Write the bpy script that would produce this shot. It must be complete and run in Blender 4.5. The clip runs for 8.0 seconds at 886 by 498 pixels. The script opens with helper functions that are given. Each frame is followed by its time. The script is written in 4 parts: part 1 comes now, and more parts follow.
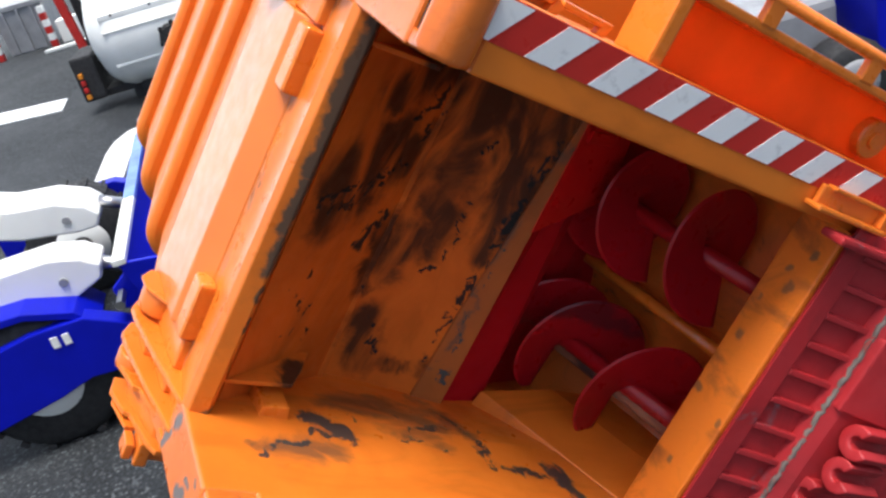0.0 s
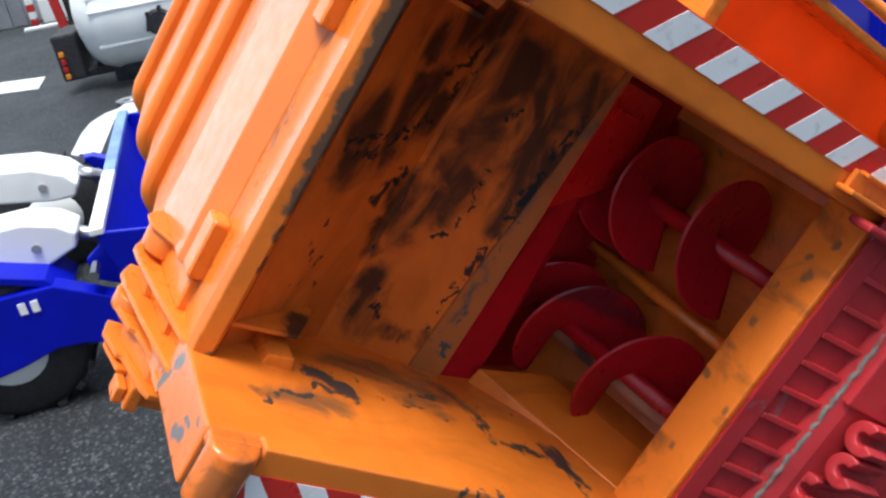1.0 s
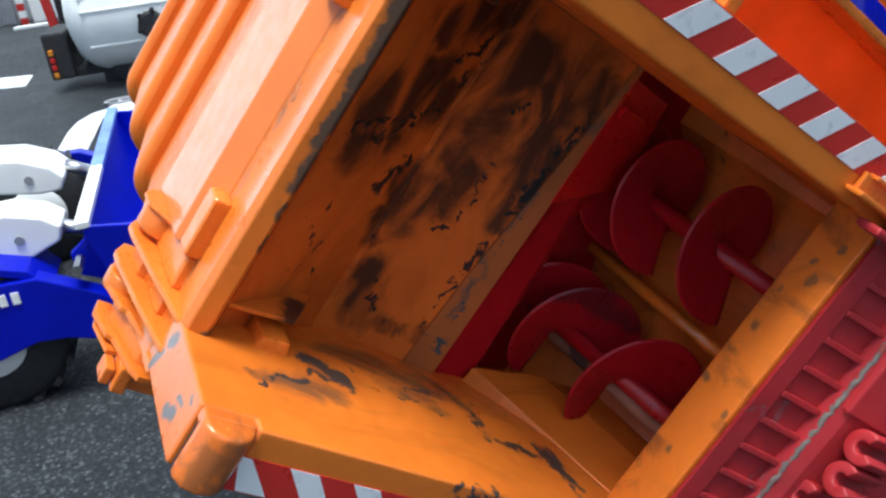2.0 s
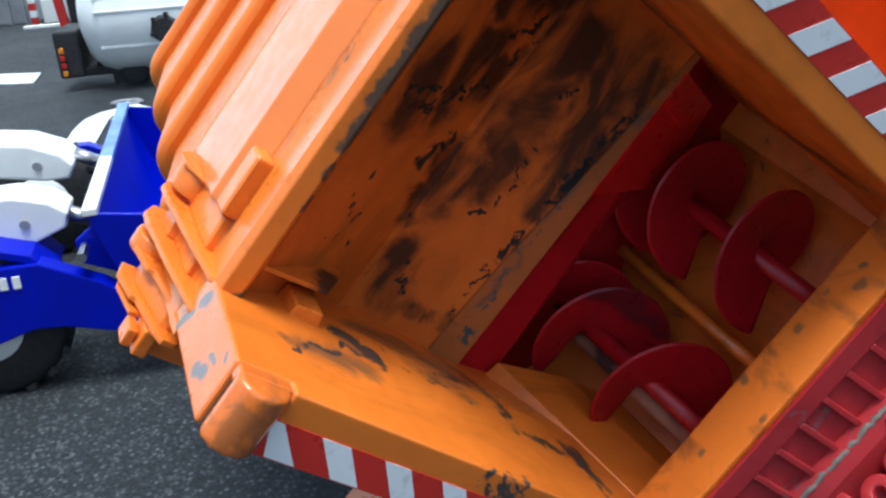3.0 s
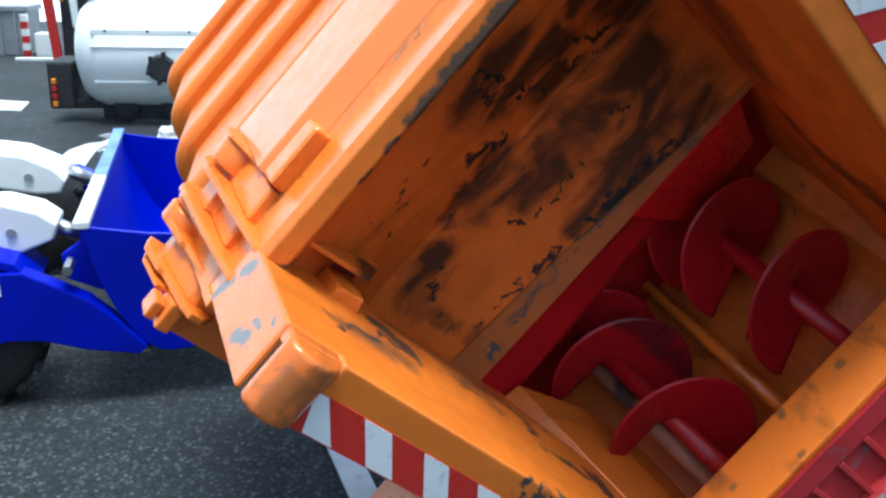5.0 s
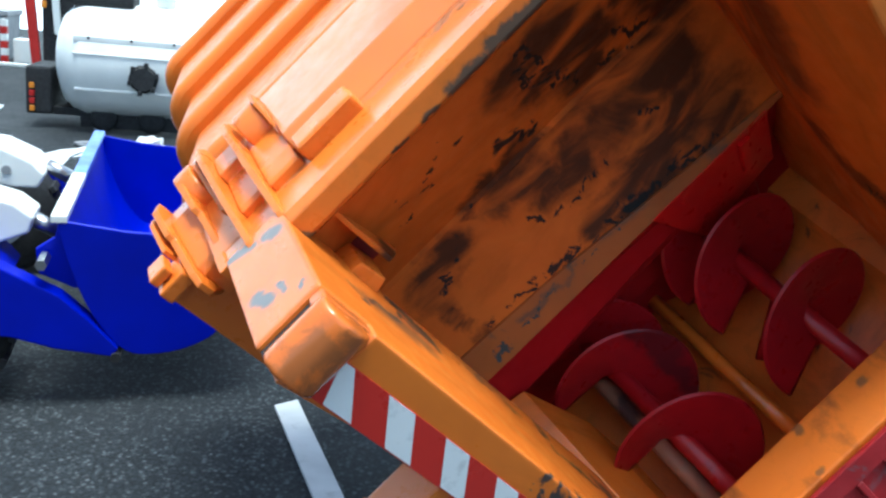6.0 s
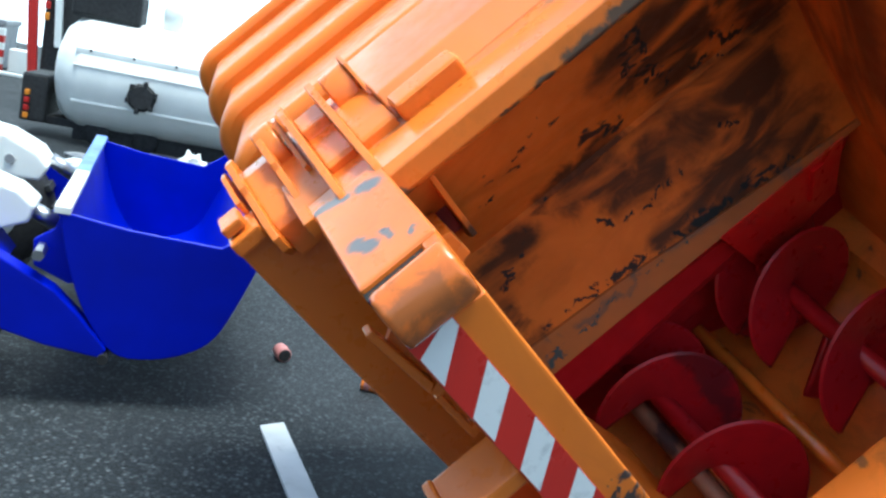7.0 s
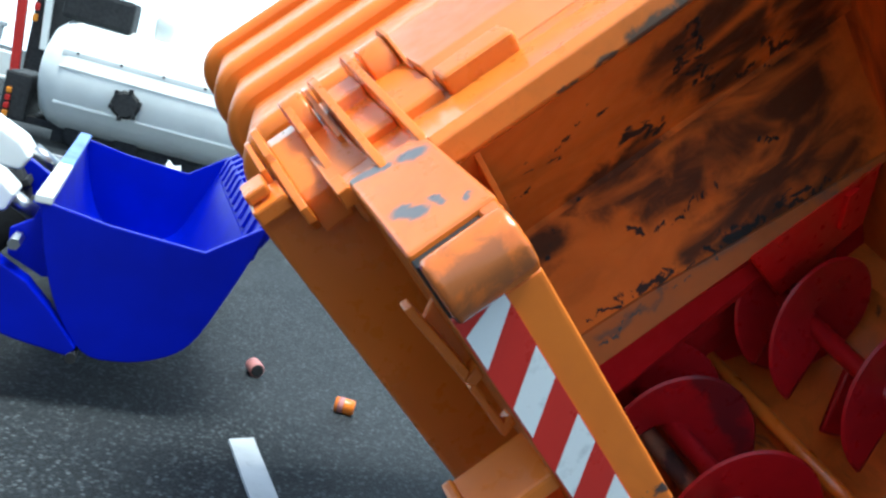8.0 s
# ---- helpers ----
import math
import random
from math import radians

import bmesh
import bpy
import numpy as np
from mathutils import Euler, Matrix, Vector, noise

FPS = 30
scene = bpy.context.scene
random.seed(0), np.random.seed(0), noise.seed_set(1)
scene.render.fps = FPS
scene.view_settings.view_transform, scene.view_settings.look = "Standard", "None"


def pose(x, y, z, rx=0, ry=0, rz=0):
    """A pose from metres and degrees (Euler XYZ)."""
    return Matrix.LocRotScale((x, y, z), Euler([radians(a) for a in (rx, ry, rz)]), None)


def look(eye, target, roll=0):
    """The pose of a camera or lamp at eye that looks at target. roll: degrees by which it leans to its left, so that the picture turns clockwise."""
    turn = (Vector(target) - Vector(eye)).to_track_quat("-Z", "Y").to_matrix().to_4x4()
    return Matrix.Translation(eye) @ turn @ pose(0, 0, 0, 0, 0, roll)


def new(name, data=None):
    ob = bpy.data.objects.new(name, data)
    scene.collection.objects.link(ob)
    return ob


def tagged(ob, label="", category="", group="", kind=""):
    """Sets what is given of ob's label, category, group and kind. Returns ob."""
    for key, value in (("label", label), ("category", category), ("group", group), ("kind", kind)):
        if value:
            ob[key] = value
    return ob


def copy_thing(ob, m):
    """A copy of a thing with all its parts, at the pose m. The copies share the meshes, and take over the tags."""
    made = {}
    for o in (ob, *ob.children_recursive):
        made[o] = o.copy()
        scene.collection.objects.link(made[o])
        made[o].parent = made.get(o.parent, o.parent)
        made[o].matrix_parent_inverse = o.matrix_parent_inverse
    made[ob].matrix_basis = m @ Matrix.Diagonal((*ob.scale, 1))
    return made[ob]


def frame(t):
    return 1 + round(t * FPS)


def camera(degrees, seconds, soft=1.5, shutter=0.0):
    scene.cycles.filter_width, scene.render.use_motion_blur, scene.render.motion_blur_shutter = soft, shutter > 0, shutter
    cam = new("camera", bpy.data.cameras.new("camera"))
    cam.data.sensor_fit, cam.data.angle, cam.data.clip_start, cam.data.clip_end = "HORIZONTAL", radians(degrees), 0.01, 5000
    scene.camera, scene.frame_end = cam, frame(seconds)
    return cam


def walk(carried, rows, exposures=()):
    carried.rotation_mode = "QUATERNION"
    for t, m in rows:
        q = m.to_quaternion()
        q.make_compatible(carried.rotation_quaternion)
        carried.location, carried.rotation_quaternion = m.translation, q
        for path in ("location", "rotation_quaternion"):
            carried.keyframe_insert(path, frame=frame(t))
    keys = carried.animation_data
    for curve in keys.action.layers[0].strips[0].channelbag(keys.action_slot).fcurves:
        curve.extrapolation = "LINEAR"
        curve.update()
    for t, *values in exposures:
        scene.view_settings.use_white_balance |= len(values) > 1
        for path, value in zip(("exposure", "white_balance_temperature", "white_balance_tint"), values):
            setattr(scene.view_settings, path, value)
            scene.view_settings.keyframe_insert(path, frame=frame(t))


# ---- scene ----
cam = camera(52.60, 8.0, soft=2.5)
ROWS = [
    (0.0, 0.0001, 0.0001, 0.4291, 63.00, 14.54, -7.28),
    (0.5, 0.0001, 0.0005, 0.4252, 63.22, 13.63, -7.43),
    (1.0, -0.0223, 0.0008, 0.4123, 64.23, 9.50, -7.36),
    (1.5, -0.0245, 0.0014, 0.4084, 64.75, 8.34, -7.64),
    (3.0, -0.0475, 0.0063, 0.3856, 67.35, 3.68, -6.60),
    (3.5, -0.0491, 0.0095, 0.3811, 68.41, 2.98, -6.16),
    (4.0, -0.0520, 0.0114, 0.3779, 69.52, 1.77, -6.07),
    (4.5, -0.0648, 0.0082, 0.3686, 71.00, 0.00, -6.30),
    (6.0, -0.0871, 0.0173, 0.3407, 74.63, -5.61, -7.98),
    (6.5, -0.1065, 0.0214, 0.3248, 76.86, -8.83, -8.17),
    (7.0, -0.1137, 0.0260, 0.3118, 78.52, -11.48, -8.62),
    (7.5, -0.1139, 0.0338, 0.3048, 79.68, -13.22, -9.14),
    (8.0, -0.1241, 0.0401, 0.2920, 81.30, -16.03, -9.87),
]
walk(cam, [(t, pose(x, y, z, rx, ry, rz)) for t, x, y, z, rx, ry, rz in ROWS],
     [(0.0, 0.84, 6450, 10), (1.5, 0.79, 6100, 6), (3.0, 0.74, 5750, 2), (4.5, 0.86, 5600, -1), (6.0, 1.0, 5550, -4), (8.0, 1.1, 5700, -6)])

# ---- light ----
world = bpy.data.worlds.new("sky")
scene.world = world
world.use_nodes = True
wn = world.node_tree
sky = wn.nodes.new("ShaderNodeTexSky")
sky.sky_type, sky.sun_disc = "NISHITA", False
sky.sun_elevation, sky.sun_rotation = radians(81), radians(170)
sky.air_density, sky.dust_density = 1.0, 4.0
wn.links.new(sky.outputs["Color"], wn.nodes["Background"].inputs["Color"])
wn.nodes["Background"].inputs["Strength"].default_value = 0.125
sun = new("sun", bpy.data.lights.new("sun", "SUN"))
sun.data.energy, sun.data.angle, sun.data.color = 2.35, radians(22), (1.0, 0.98, 0.95)
sun.matrix_world = look((0.04, -0.22, 1.4), (0.0, 0.0, 0.0))


# ---- materials ----
def mat_base(name, rough=0.4, metal=0.0):
    m = bpy.data.materials.new(name)
    m.use_nodes = True
    b = m.node_tree.nodes["Principled BSDF"]
    b.inputs["Roughness"].default_value, b.inputs["Metallic"].default_value = rough, metal
    return m, m.node_tree, b


def noise_node(nt, scale, detail=4.0, rough=0.55, distort=0.0, stretch=(1, 1, 1), space="Object"):
    tc = nt.nodes.new("ShaderNodeTexCoord")
    mp = nt.nodes.new("ShaderNodeMapping")
    mp.inputs["Scale"].default_value = stretch
    n = nt.nodes.new("ShaderNodeTexNoise")
    n.inputs["Scale"].default_value, n.inputs["Detail"].default_value = scale, detail
    n.inputs["Roughness"].default_value, n.inputs["Distortion"].default_value = rough, distort
    nt.links.new(tc.outputs[space], mp.inputs["Vector"])
    nt.links.new(mp.outputs["Vector"], n.inputs["Vector"])
    return n


def ramp(nt, src, stops):
    r = nt.nodes.new("ShaderNodeValToRGB")
    while len(r.color_ramp.elements) < len(stops):
        r.color_ramp.elements.new(0.5)
    for e, (p, c) in zip(r.color_ramp.elements, stops):
        e.position, e.color = p, (*c, 1) if len(c) == 3 else c
    nt.links.new(src, r.inputs["Fac"])
    return r


def mixc(nt, fac, a, b):
    m = nt.nodes.new("ShaderNodeMix")
    m.data_type = "RGBA"
    for sock, val in ((m.inputs["Factor"], fac), (m.inputs["A"], a), (m.inputs["B"], b)):
        if isinstance(val, (int, float)):
            sock.default_value = val
        elif isinstance(val, tuple):
            sock.default_value = (*val, 1)
        else:
            nt.links.new(val, sock)
    return m.outputs["Result"]


def bump(nt, b, height, strength, dist):
    n = nt.nodes.new("ShaderNodeBump")
    n.inputs["Strength"].default_value, n.inputs["Distance"].default_value = strength, dist
    nt.links.new(height, n.inputs["Height"])
    nt.links.new(n.outputs["Normal"], b.inputs["Normal"])


def plastic(name, col, dark, rough=0.22, stain=None, amount=0.6, scale=38.0, stretch=(1, 1, 1), distort=1.2, spec=0.5, relief=0.05, coat=0.0):
    """Moulded plastic: uneven tint, scuffs, and dried paint or dirt smears where stain is given."""
    m, nt, b = mat_base(name, rough)
    big = noise_node(nt, 22.0, 3.0)
    fine = noise_node(nt, 900.0, 3.0)
    c = mixc(nt, ramp(nt, big.outputs["Fac"], ((0.35, (0, 0, 0)), (0.7, (1, 1, 1)))).outputs["Color"], col, dark)
    rg = ramp(nt, noise_node(nt, 140.0, 5.0).outputs["Fac"], ((0.3, (rough * 0.8,) * 3), (0.75, (min(1, rough * 1.5),) * 3)))
    if stain:
        s = noise_node(nt, scale, 6.0, 0.6, distort, stretch)
        mask = ramp(nt, s.outputs["Fac"], ((amount, (0, 0, 0)), (amount + 0.06, (1, 1, 1))))
        haze = ramp(nt, s.outputs["Fac"], ((amount - 0.14, (0, 0, 0)), (amount + 0.05, (0.55,) * 3)))
        c = mixc(nt, haze.outputs["Color"], c, tuple(0.45 * x for x in col))
        c = mixc(nt, mask.outputs["Color"], c, stain)
    nt.links.new(c, b.inputs["Base Color"])
    if relief:
        nt.links.new(rg.outputs["Color"], b.inputs["Roughness"])
    b.inputs["Specular IOR Level"].default_value = spec
    b.inputs["Coat Weight"].default_value, b.inputs["Coat Roughness"].default_value = coat, 0.1
    if relief:
        bump(nt, b, fine.outputs["Fac"], relief, 0.0003)
    return m


def strokes_mask(nt, axes, strokes, wobble=3.0, scale=260.0, squash=(1.0, 1.0)):
    """Mask of dried smears: soft-edged strokes (a, b, a, b, radius in mm) in two of the thing's own axes."""
    tc = nt.nodes.new("ShaderNodeTexCoord")
    sep = nt.nodes.new("ShaderNodeSeparateXYZ")
    nt.links.new(tc.outputs["Object"], sep.inputs[0])
    flat = nt.nodes.new("ShaderNodeCombineXYZ")
    nt.links.new(sep.outputs[axes[0]], flat.inputs[0])
    nt.links.new(sep.outputs[axes[1]], flat.inputs[1])

    def vm(op, a, v=None):
        n = nt.nodes.new("ShaderNodeVectorMath")
        n.operation = op
        nt.links.new(a, n.inputs[0])
        if isinstance(v, tuple):
            n.inputs[1].default_value = v
        elif v is not None:
            nt.links.new(v, n.inputs[1])
        return n

    def fm(op, a, v, w=None, clamp=False):
        n = nt.nodes.new("ShaderNodeMath")
        if w is not None:
            n.inputs[2].default_value = w
        n.operation, n.use_clamp = op, clamp
        nt.links.new(a, n.inputs[0])
        if isinstance(v, (int, float)):
            n.inputs[1].default_value = v
        else:
            nt.links.new(v, n.inputs[1])
        return n.outputs[0]

    warp = noise_node(nt, scale * 0.35, 5.0, 0.6, 0.6)
    off = vm("SCALE", vm("SUBTRACT", warp.outputs["Color"], (0.5, 0.5, 0.5)).outputs[0])
    off.inputs["Scale"].default_value = wobble * 0.004
    pos = vm("ADD", flat.outputs[0], off.outputs[0]).outputs[0]
    total = None
    for a0, b0, a1, b1, r in strokes:
        ab = Vector((a1 - a0 + 0.01, b1 - b0, 0)) * 0.001
        d = vm("SUBTRACT", pos, (a0 * 0.001, b0 * 0.001, 0.0)).outputs[0]
        k = fm("MULTIPLY", vm("DOT_PRODUCT", d, tuple(ab)).outputs["Value"], 1.0 / ab.length_squared, clamp=True)
        back = nt.nodes.new("ShaderNodeVectorMath")
        back.operation = "SCALE"
        back.inputs[0].default_value = tuple(ab)
        nt.links.new(k, back.inputs["Scale"])
        dist = vm("LENGTH", vm("SUBTRACT", d, back.outputs[0]).outputs[0]).outputs["Value"]
        m = fm("MULTIPLY", dist, -1000.0 / r)
        total = m if total is None else fm("MAXIMUM", total, m)
    grain = noise_node(nt, scale, 5.0, 0.65)
    return fm("ADD", total, fm("MULTIPLY_ADD", grain.outputs["Fac"], 1.5, -0.3))


def grimy(name, col, dark, axes, clouds, marks, rough=0.45, grime=(0.026, 0.016, 0.011), paint=(0.012, 0.017, 0.019), depth=0.9, streak=(0.42, 1.0, 1.0), spec=0.35, coat=0.0):
    """Plastic under a wiped film of dried paint: soft streaky clouds, crisp marks where the paint lies thick."""
    m, nt, b = mat_base(name, rough)

    def span(src, lo, hi, top):
        n = nt.nodes.new("ShaderNodeMapRange")
        n.interpolation_type = "SMOOTHSTEP"
        n.inputs["From Min"].default_value, n.inputs["From Max"].default_value, n.inputs["To Max"].default_value = lo, hi, top
        nt.links.new(src, n.inputs["Value"])
        return n.outputs["Result"]

    def times(p, q):
        n = nt.nodes.new("ShaderNodeMath")
        n.operation = "MULTIPLY"
        nt.links.new(p, n.inputs[0])
        nt.links.new(q, n.inputs[1])
        return n.outputs[0]

    big = noise_node(nt, 24.0, 4.0, 0.6, 0.8)
    c = mixc(nt, ramp(nt, big.outputs["Fac"], ((0.35, (0, 0, 0)), (0.7, (1, 1, 1)))).outputs["Color"], col, dark)
    wipe = noise_node(nt, 46.0, 5.0, 0.55, 0.9, streak)
    c = mixc(nt, span(wipe.outputs["Fac"], 0.46, 0.72, 0.4), c, tuple(0.4 * x for x in col))
    swirl = noise_node(nt, 48.0, 5.0, 0.5, 1.7, streak)
    cloud = times(span(strokes_mask(nt, axes, clouds, 6.0, 130.0), -1.7, -0.2, depth), span(swirl.outputs["Fac"], 0.26, 0.6, 1.0))
    c = mixc(nt, cloud, c, grime)
    crisp = times(span(strokes_mask(nt, axes, marks, 5.0, 260.0), -0.75, -0.2, 0.95), span(wipe.outputs["Fac"], 0.1, 0.4, 1.0))
    c = mixc(nt, crisp, c, paint)
    nt.links.new(c, b.inputs["Base Color"])
    rg = ramp(nt, noise_node(nt, 140.0, 5.0).outputs["Fac"], ((0.3, (rough * 0.75,) * 3), (0.75, (min(1, rough * 1.4),) * 3)))
    nt.links.new(rg.outputs["Color"], b.inputs["Roughness"])
    b.inputs["Specular IOR Level"].default_value = spec
    b.inputs["Coat Weight"].default_value, b.inputs["Coat Roughness"].default_value = coat, 0.12
    thick = nt.nodes.new("ShaderNodeMath")
    thick.operation = "MULTIPLY_ADD"
    thick.inputs[1].default_value = 0.6
    nt.links.new(swirl.outputs["Fac"], thick.inputs[0])
    nt.links.new(crisp, thick.inputs[2])
    bump(nt, b, thick.outputs[0], 0.35, 0.0008)
    return m


def smeared(name, col, dark, axes, strokes, stain, rough=0.36, wobble=3.0, scale=260.0, haze=0.5, swirl=None, firm=0.9, lean=0.0, spec=0.35, coat=0.0):
    """Plastic with named smears; swirl adds thin streaky dirt over all of it."""
    m, nt, b = mat_base(name, rough)
    big = noise_node(nt, 22.0, 3.0)
    c = mixc(nt, ramp(nt, big.outputs["Fac"], ((0.35, (0, 0, 0)), (0.7, (1, 1, 1)))).outputs["Color"], col, dark)
    fine_dirt = ramp(nt, noise_node(nt, 120.0, 6.0, 0.65, 0.8).outputs["Fac"], ((0.5, (0, 0, 0)), (0.75, (0.3,) * 3)))
    c = mixc(nt, fine_dirt.outputs["Color"], c, tuple(0.35 * x for x in col))
    rg = ramp(nt, noise_node(nt, 140.0, 5.0).outputs["Fac"], ((0.3, (rough * 0.8,) * 3), (0.75, (min(1, rough * 1.5),) * 3)))
    if swirl:
        amount, sscale, stretch = swirl
        s = noise_node(nt, sscale, 8.0, 0.6, 2.4 if lean else 0.7, stretch)
        tc = nt.nodes.new("ShaderNodeTexCoord")
        sep = nt.nodes.new("ShaderNodeSeparateXYZ")
        nt.links.new(tc.outputs["Object"], sep.inputs[0])
        slope = nt.nodes.new("ShaderNodeMath")
        slope.operation = "MULTIPLY_ADD"
        nt.links.new(sep.outputs[0], slope.inputs[0])
        slope.inputs[1].default_value = lean
        nt.links.new(s.outputs["Fac"], slope.inputs[2])
        film = ramp(nt, slope.outputs[0], ((amount - 0.12, (0, 0, 0)), (amount + 0.08, (0.88,) * 3)))
        c = mixc(nt, film.outputs["Color"], c, (0.07, 0.032, 0.016))
        core = ramp(nt, slope.outputs[0], ((amount + 0.1, (0, 0, 0)), (amount + 0.22, (0.85,) * 3)))
        c = mixc(nt, core.outputs["Color"], c, stain)
    mask = strokes_mask(nt, axes, strokes, wobble, scale)
    shift = nt.nodes.new("ShaderNodeMapRange")
    shift.inputs["From Min"].default_value, shift.inputs["From Max"].default_value = -1.4, -0.45
    nt.links.new(mask, shift.inputs["Value"])
    veil = ramp(nt, shift.outputs["Result"], ((0.0, (0, 0, 0)), (1.0, (haze,) * 3)))
    b.inputs["Specular IOR Level"].default_value = spec
    b.inputs["Coat Weight"].default_value, b.inputs["Coat Roughness"].default_value = coat, 0.12
    hard = nt.nodes.new("ShaderNodeMapRange")
    hard.inputs["From Min"].default_value, hard.inputs["From Max"].default_value = -0.95, -0.32
    nt.links.new(mask, hard.inputs["Value"])
    hard.inputs["To Max"].default_value = firm
    c = mixc(nt, veil.outputs["Color"], c, tuple(0.35 * a + 0.65 * d for a, d in zip(col, stain)))
    c = mixc(nt, hard.outputs["Result"], c, stain)
    nt.links.new(c, b.inputs["Base Color"])
    nt.links.new(rg.outputs["Color"], b.inputs["Roughness"])
    bump(nt, b, noise_node(nt, 900.0, 3.0).outputs["Fac"], 0.06, 0.0003)
    return m


ORANGE, ORANGE_D = (0.78, 0.2, 0.02), (0.68, 0.16, 0.015)
M_ORANGE = plastic("orange_plastic", ORANGE, ORANGE_D, rough=0.28, coat=0.2)
PAINT = (0.012, 0.015, 0.014)
PACKER_CLOUDS = [(68, -27, 90, -50, 7), (60, -57, 45, -62, 4), (45, -55, 34, -60, 3), (93, -71, 105, -102, 11), (90, -91, 91, -111, 9), (108, -103, 65, -111, 4), (21, -65, 3, -76, 5),
                 (3, -76, 5, -93, 3), (45, -68, 70, -80, 6), (70, -80, 77, -69, 7), (50, -111, 91, -110, 2.5), (4, -104, 30, -106, 3.5), (81, -21, 95, -45, 7), (95, -45, 87, -55, 7),
                 (118, -72, 118, -102, 10), (105, -105, 122, -107, 6), (87, -95, 103, -98, 6), (86, -75, 110, -77, 8), (108, -30, 128, -60, 6), (60, -100, 125, -105, 4)]
PACKER_MARKS = [(23, -67, 18, -74, 1.4), (18, -74, 10, -78, 1.5), (46, -84, 51, -86, 1.6), (51, -86, 57, -87, 1.6), (57, -87, 66, -88, 1.6), (53, -44, 64, -52, 2.4), (19, -31, 21, -33, 0.9),
                (18, -26, 20, -25, 0.8), (14, -40, 18, -41, 1.2), (42, -24, 45, -27, 0.9), (31, -34, 25, -34, 0.9), (102, -49, 114, -54, 1.8), (105, -58, 96, -54, 1.3), (100, -82, 103, -86, 1.1),
                (82, -32, 72, -16, 1.3), (87, -52, 71, -24, 1.5), (72, -30, 77, -42, 1.6), (40, -23, 27, -31, 0.9)]
LIP_LINE = [(6, -99.2, 38, -101.2, 1.1), (38, -101.2, 71, -104.6, 1.5), (71, -104.6, 108, -108, 2.2), (66, -90, 78, -86, 0.9), (24, -62, 34, -61, 1.0)]
M_PACKER = grimy("smeared_packer_plastic", (0.7, 0.165, 0.019), (0.57, 0.125, 0.015), (0, 2), PACKER_CLOUDS, PACKER_MARKS + LIP_LINE, 0.55, spec=0.16)
M_PACKER_EDGE = grimy("bare_worn_packer_edge", (0.42, 0.12, 0.024), (0.32, 0.1, 0.028), (0, 2), [(5, -101.5, 60, -104, 1.1), (60, -104, 125, -110, 2.6)],
                      [(38, -105, 34, -106, 1.1), (34, -106, 28, -105, 1.1), (28, -105, 23, -109, 1.1), (23, -109, 14, -108, 1.1), (14, -108, 6, -110, 1.2), (38, -105, 70, -106, 0.9)], 0.5, (0.075, 0.075, 0.065), (0.05, 0.07, 0.07), 0.75, spec=0.25)
WALL_CLOUDS = [(14, -55, 12, -66, 4.5), (12, -66, 13, -81, 4.5), (13, -81, 8, -100, 4.5), (-21, -21, -14, -39, 3.5), (-14, -39, -17, -47, 3.5), (2, -74, -2, -90, 4), (29, -99, 21, -106, 3), (21, -106, -4, -112, 3), (-20, -20, -20, -38, 3),
               (15, -55, 15, -82, 3.5), (20, -60, 22, -100, 4)]
WALL_MARKS = [(21, -105, 11, -110, 2.0), (11, -110, -3, -112, 2.0), (-3, -112, -13, -114, 2.0), (-13, -114, -16, -122, 2.0), (-16, -122, -14, -133, 2.0), (-14, -133, -22, -144, 2.0), (-22, -144, -30, -151, 2.0), (0, -43, -3, -48, 5.0), (-3, -48, -7, -53, 5.0),
              (-20, -22, -15, -36, 1.8), (-15, -36, -8, -45, 1.8), (6, -60, 4, -63, 1.4), (9, -79, 2, -81, 1.7), (2, -81, 6, -93, 1.7), (6, -93, 5, -102, 1.7), (-5, -77, -3, -86, 1.0), (9, -118, 2, -116, 1.4), (-6, -93, -8, -98, 1.0),
              (-47, -86, -46, -98, 2.2), (-10, -144, -25, -148, 4.8), (-28, -142, -34, -147, 1.2), (-13, -34, -14, -39, 1.8), (-48, -82, -46, -97, 1.3)]
M_WALL_IN = grimy("smeared_wall_plastic", ORANGE, ORANGE_D, (1, 2), WALL_CLOUDS, WALL_MARKS, 0.36, (0.085, 0.055, 0.032), (0.028, 0.036, 0.038), 0.75, (1.0, 1.0, 0.35), 0.35, 0.3)
# far wall: the broad brown clouds carry its shade along with real grime
M_WALL_FAR = grimy("shaded_grimy_wall_plastic", ORANGE, ORANGE_D, (1, 2), [(28, -30, 33, -100, 12), (6, -30, 10, -90, 9), (-20, -160, 20, -120, 4)], [(-24, -158, 5, -140, 1.2)], 0.4, (0.12, 0.03, 0.012), PAINT, 0.8, (1.0, 1.0, 0.35))
HEAD_SMEARS = [(-20, 2, -12, -2, 1.9), (-7, -4, -4, -6, 2.2), (-16, -25, -13, -30, 1.9), (-9, -28, -8, -32, 1.1), (-3, -35, -4, -36, 0.9)]
M_HEAD = smeared("marked_head_plastic", (0.78, 0.2, 0.045), (0.72, 0.16, 0.025), (0, 1), HEAD_SMEARS, (0.1, 0.135, 0.145), 0.3, 1.5, 300.0, 0.35, coat=0.35)
M_LAMP = smeared("scuffed_lamp_plastic", (0.72, 0.17, 0.025), (0.6, 0.13, 0.02), (0, 2), [(-15, -1, -8, -2, 3.0), (-16, -9, -5, -7, 3.0), (-12, 3, -4, 3, 1.2)], (0.13, 0.07, 0.03), 0.2, 5.0, 200.0, 0.3, None, 0.45, coat=0.5)
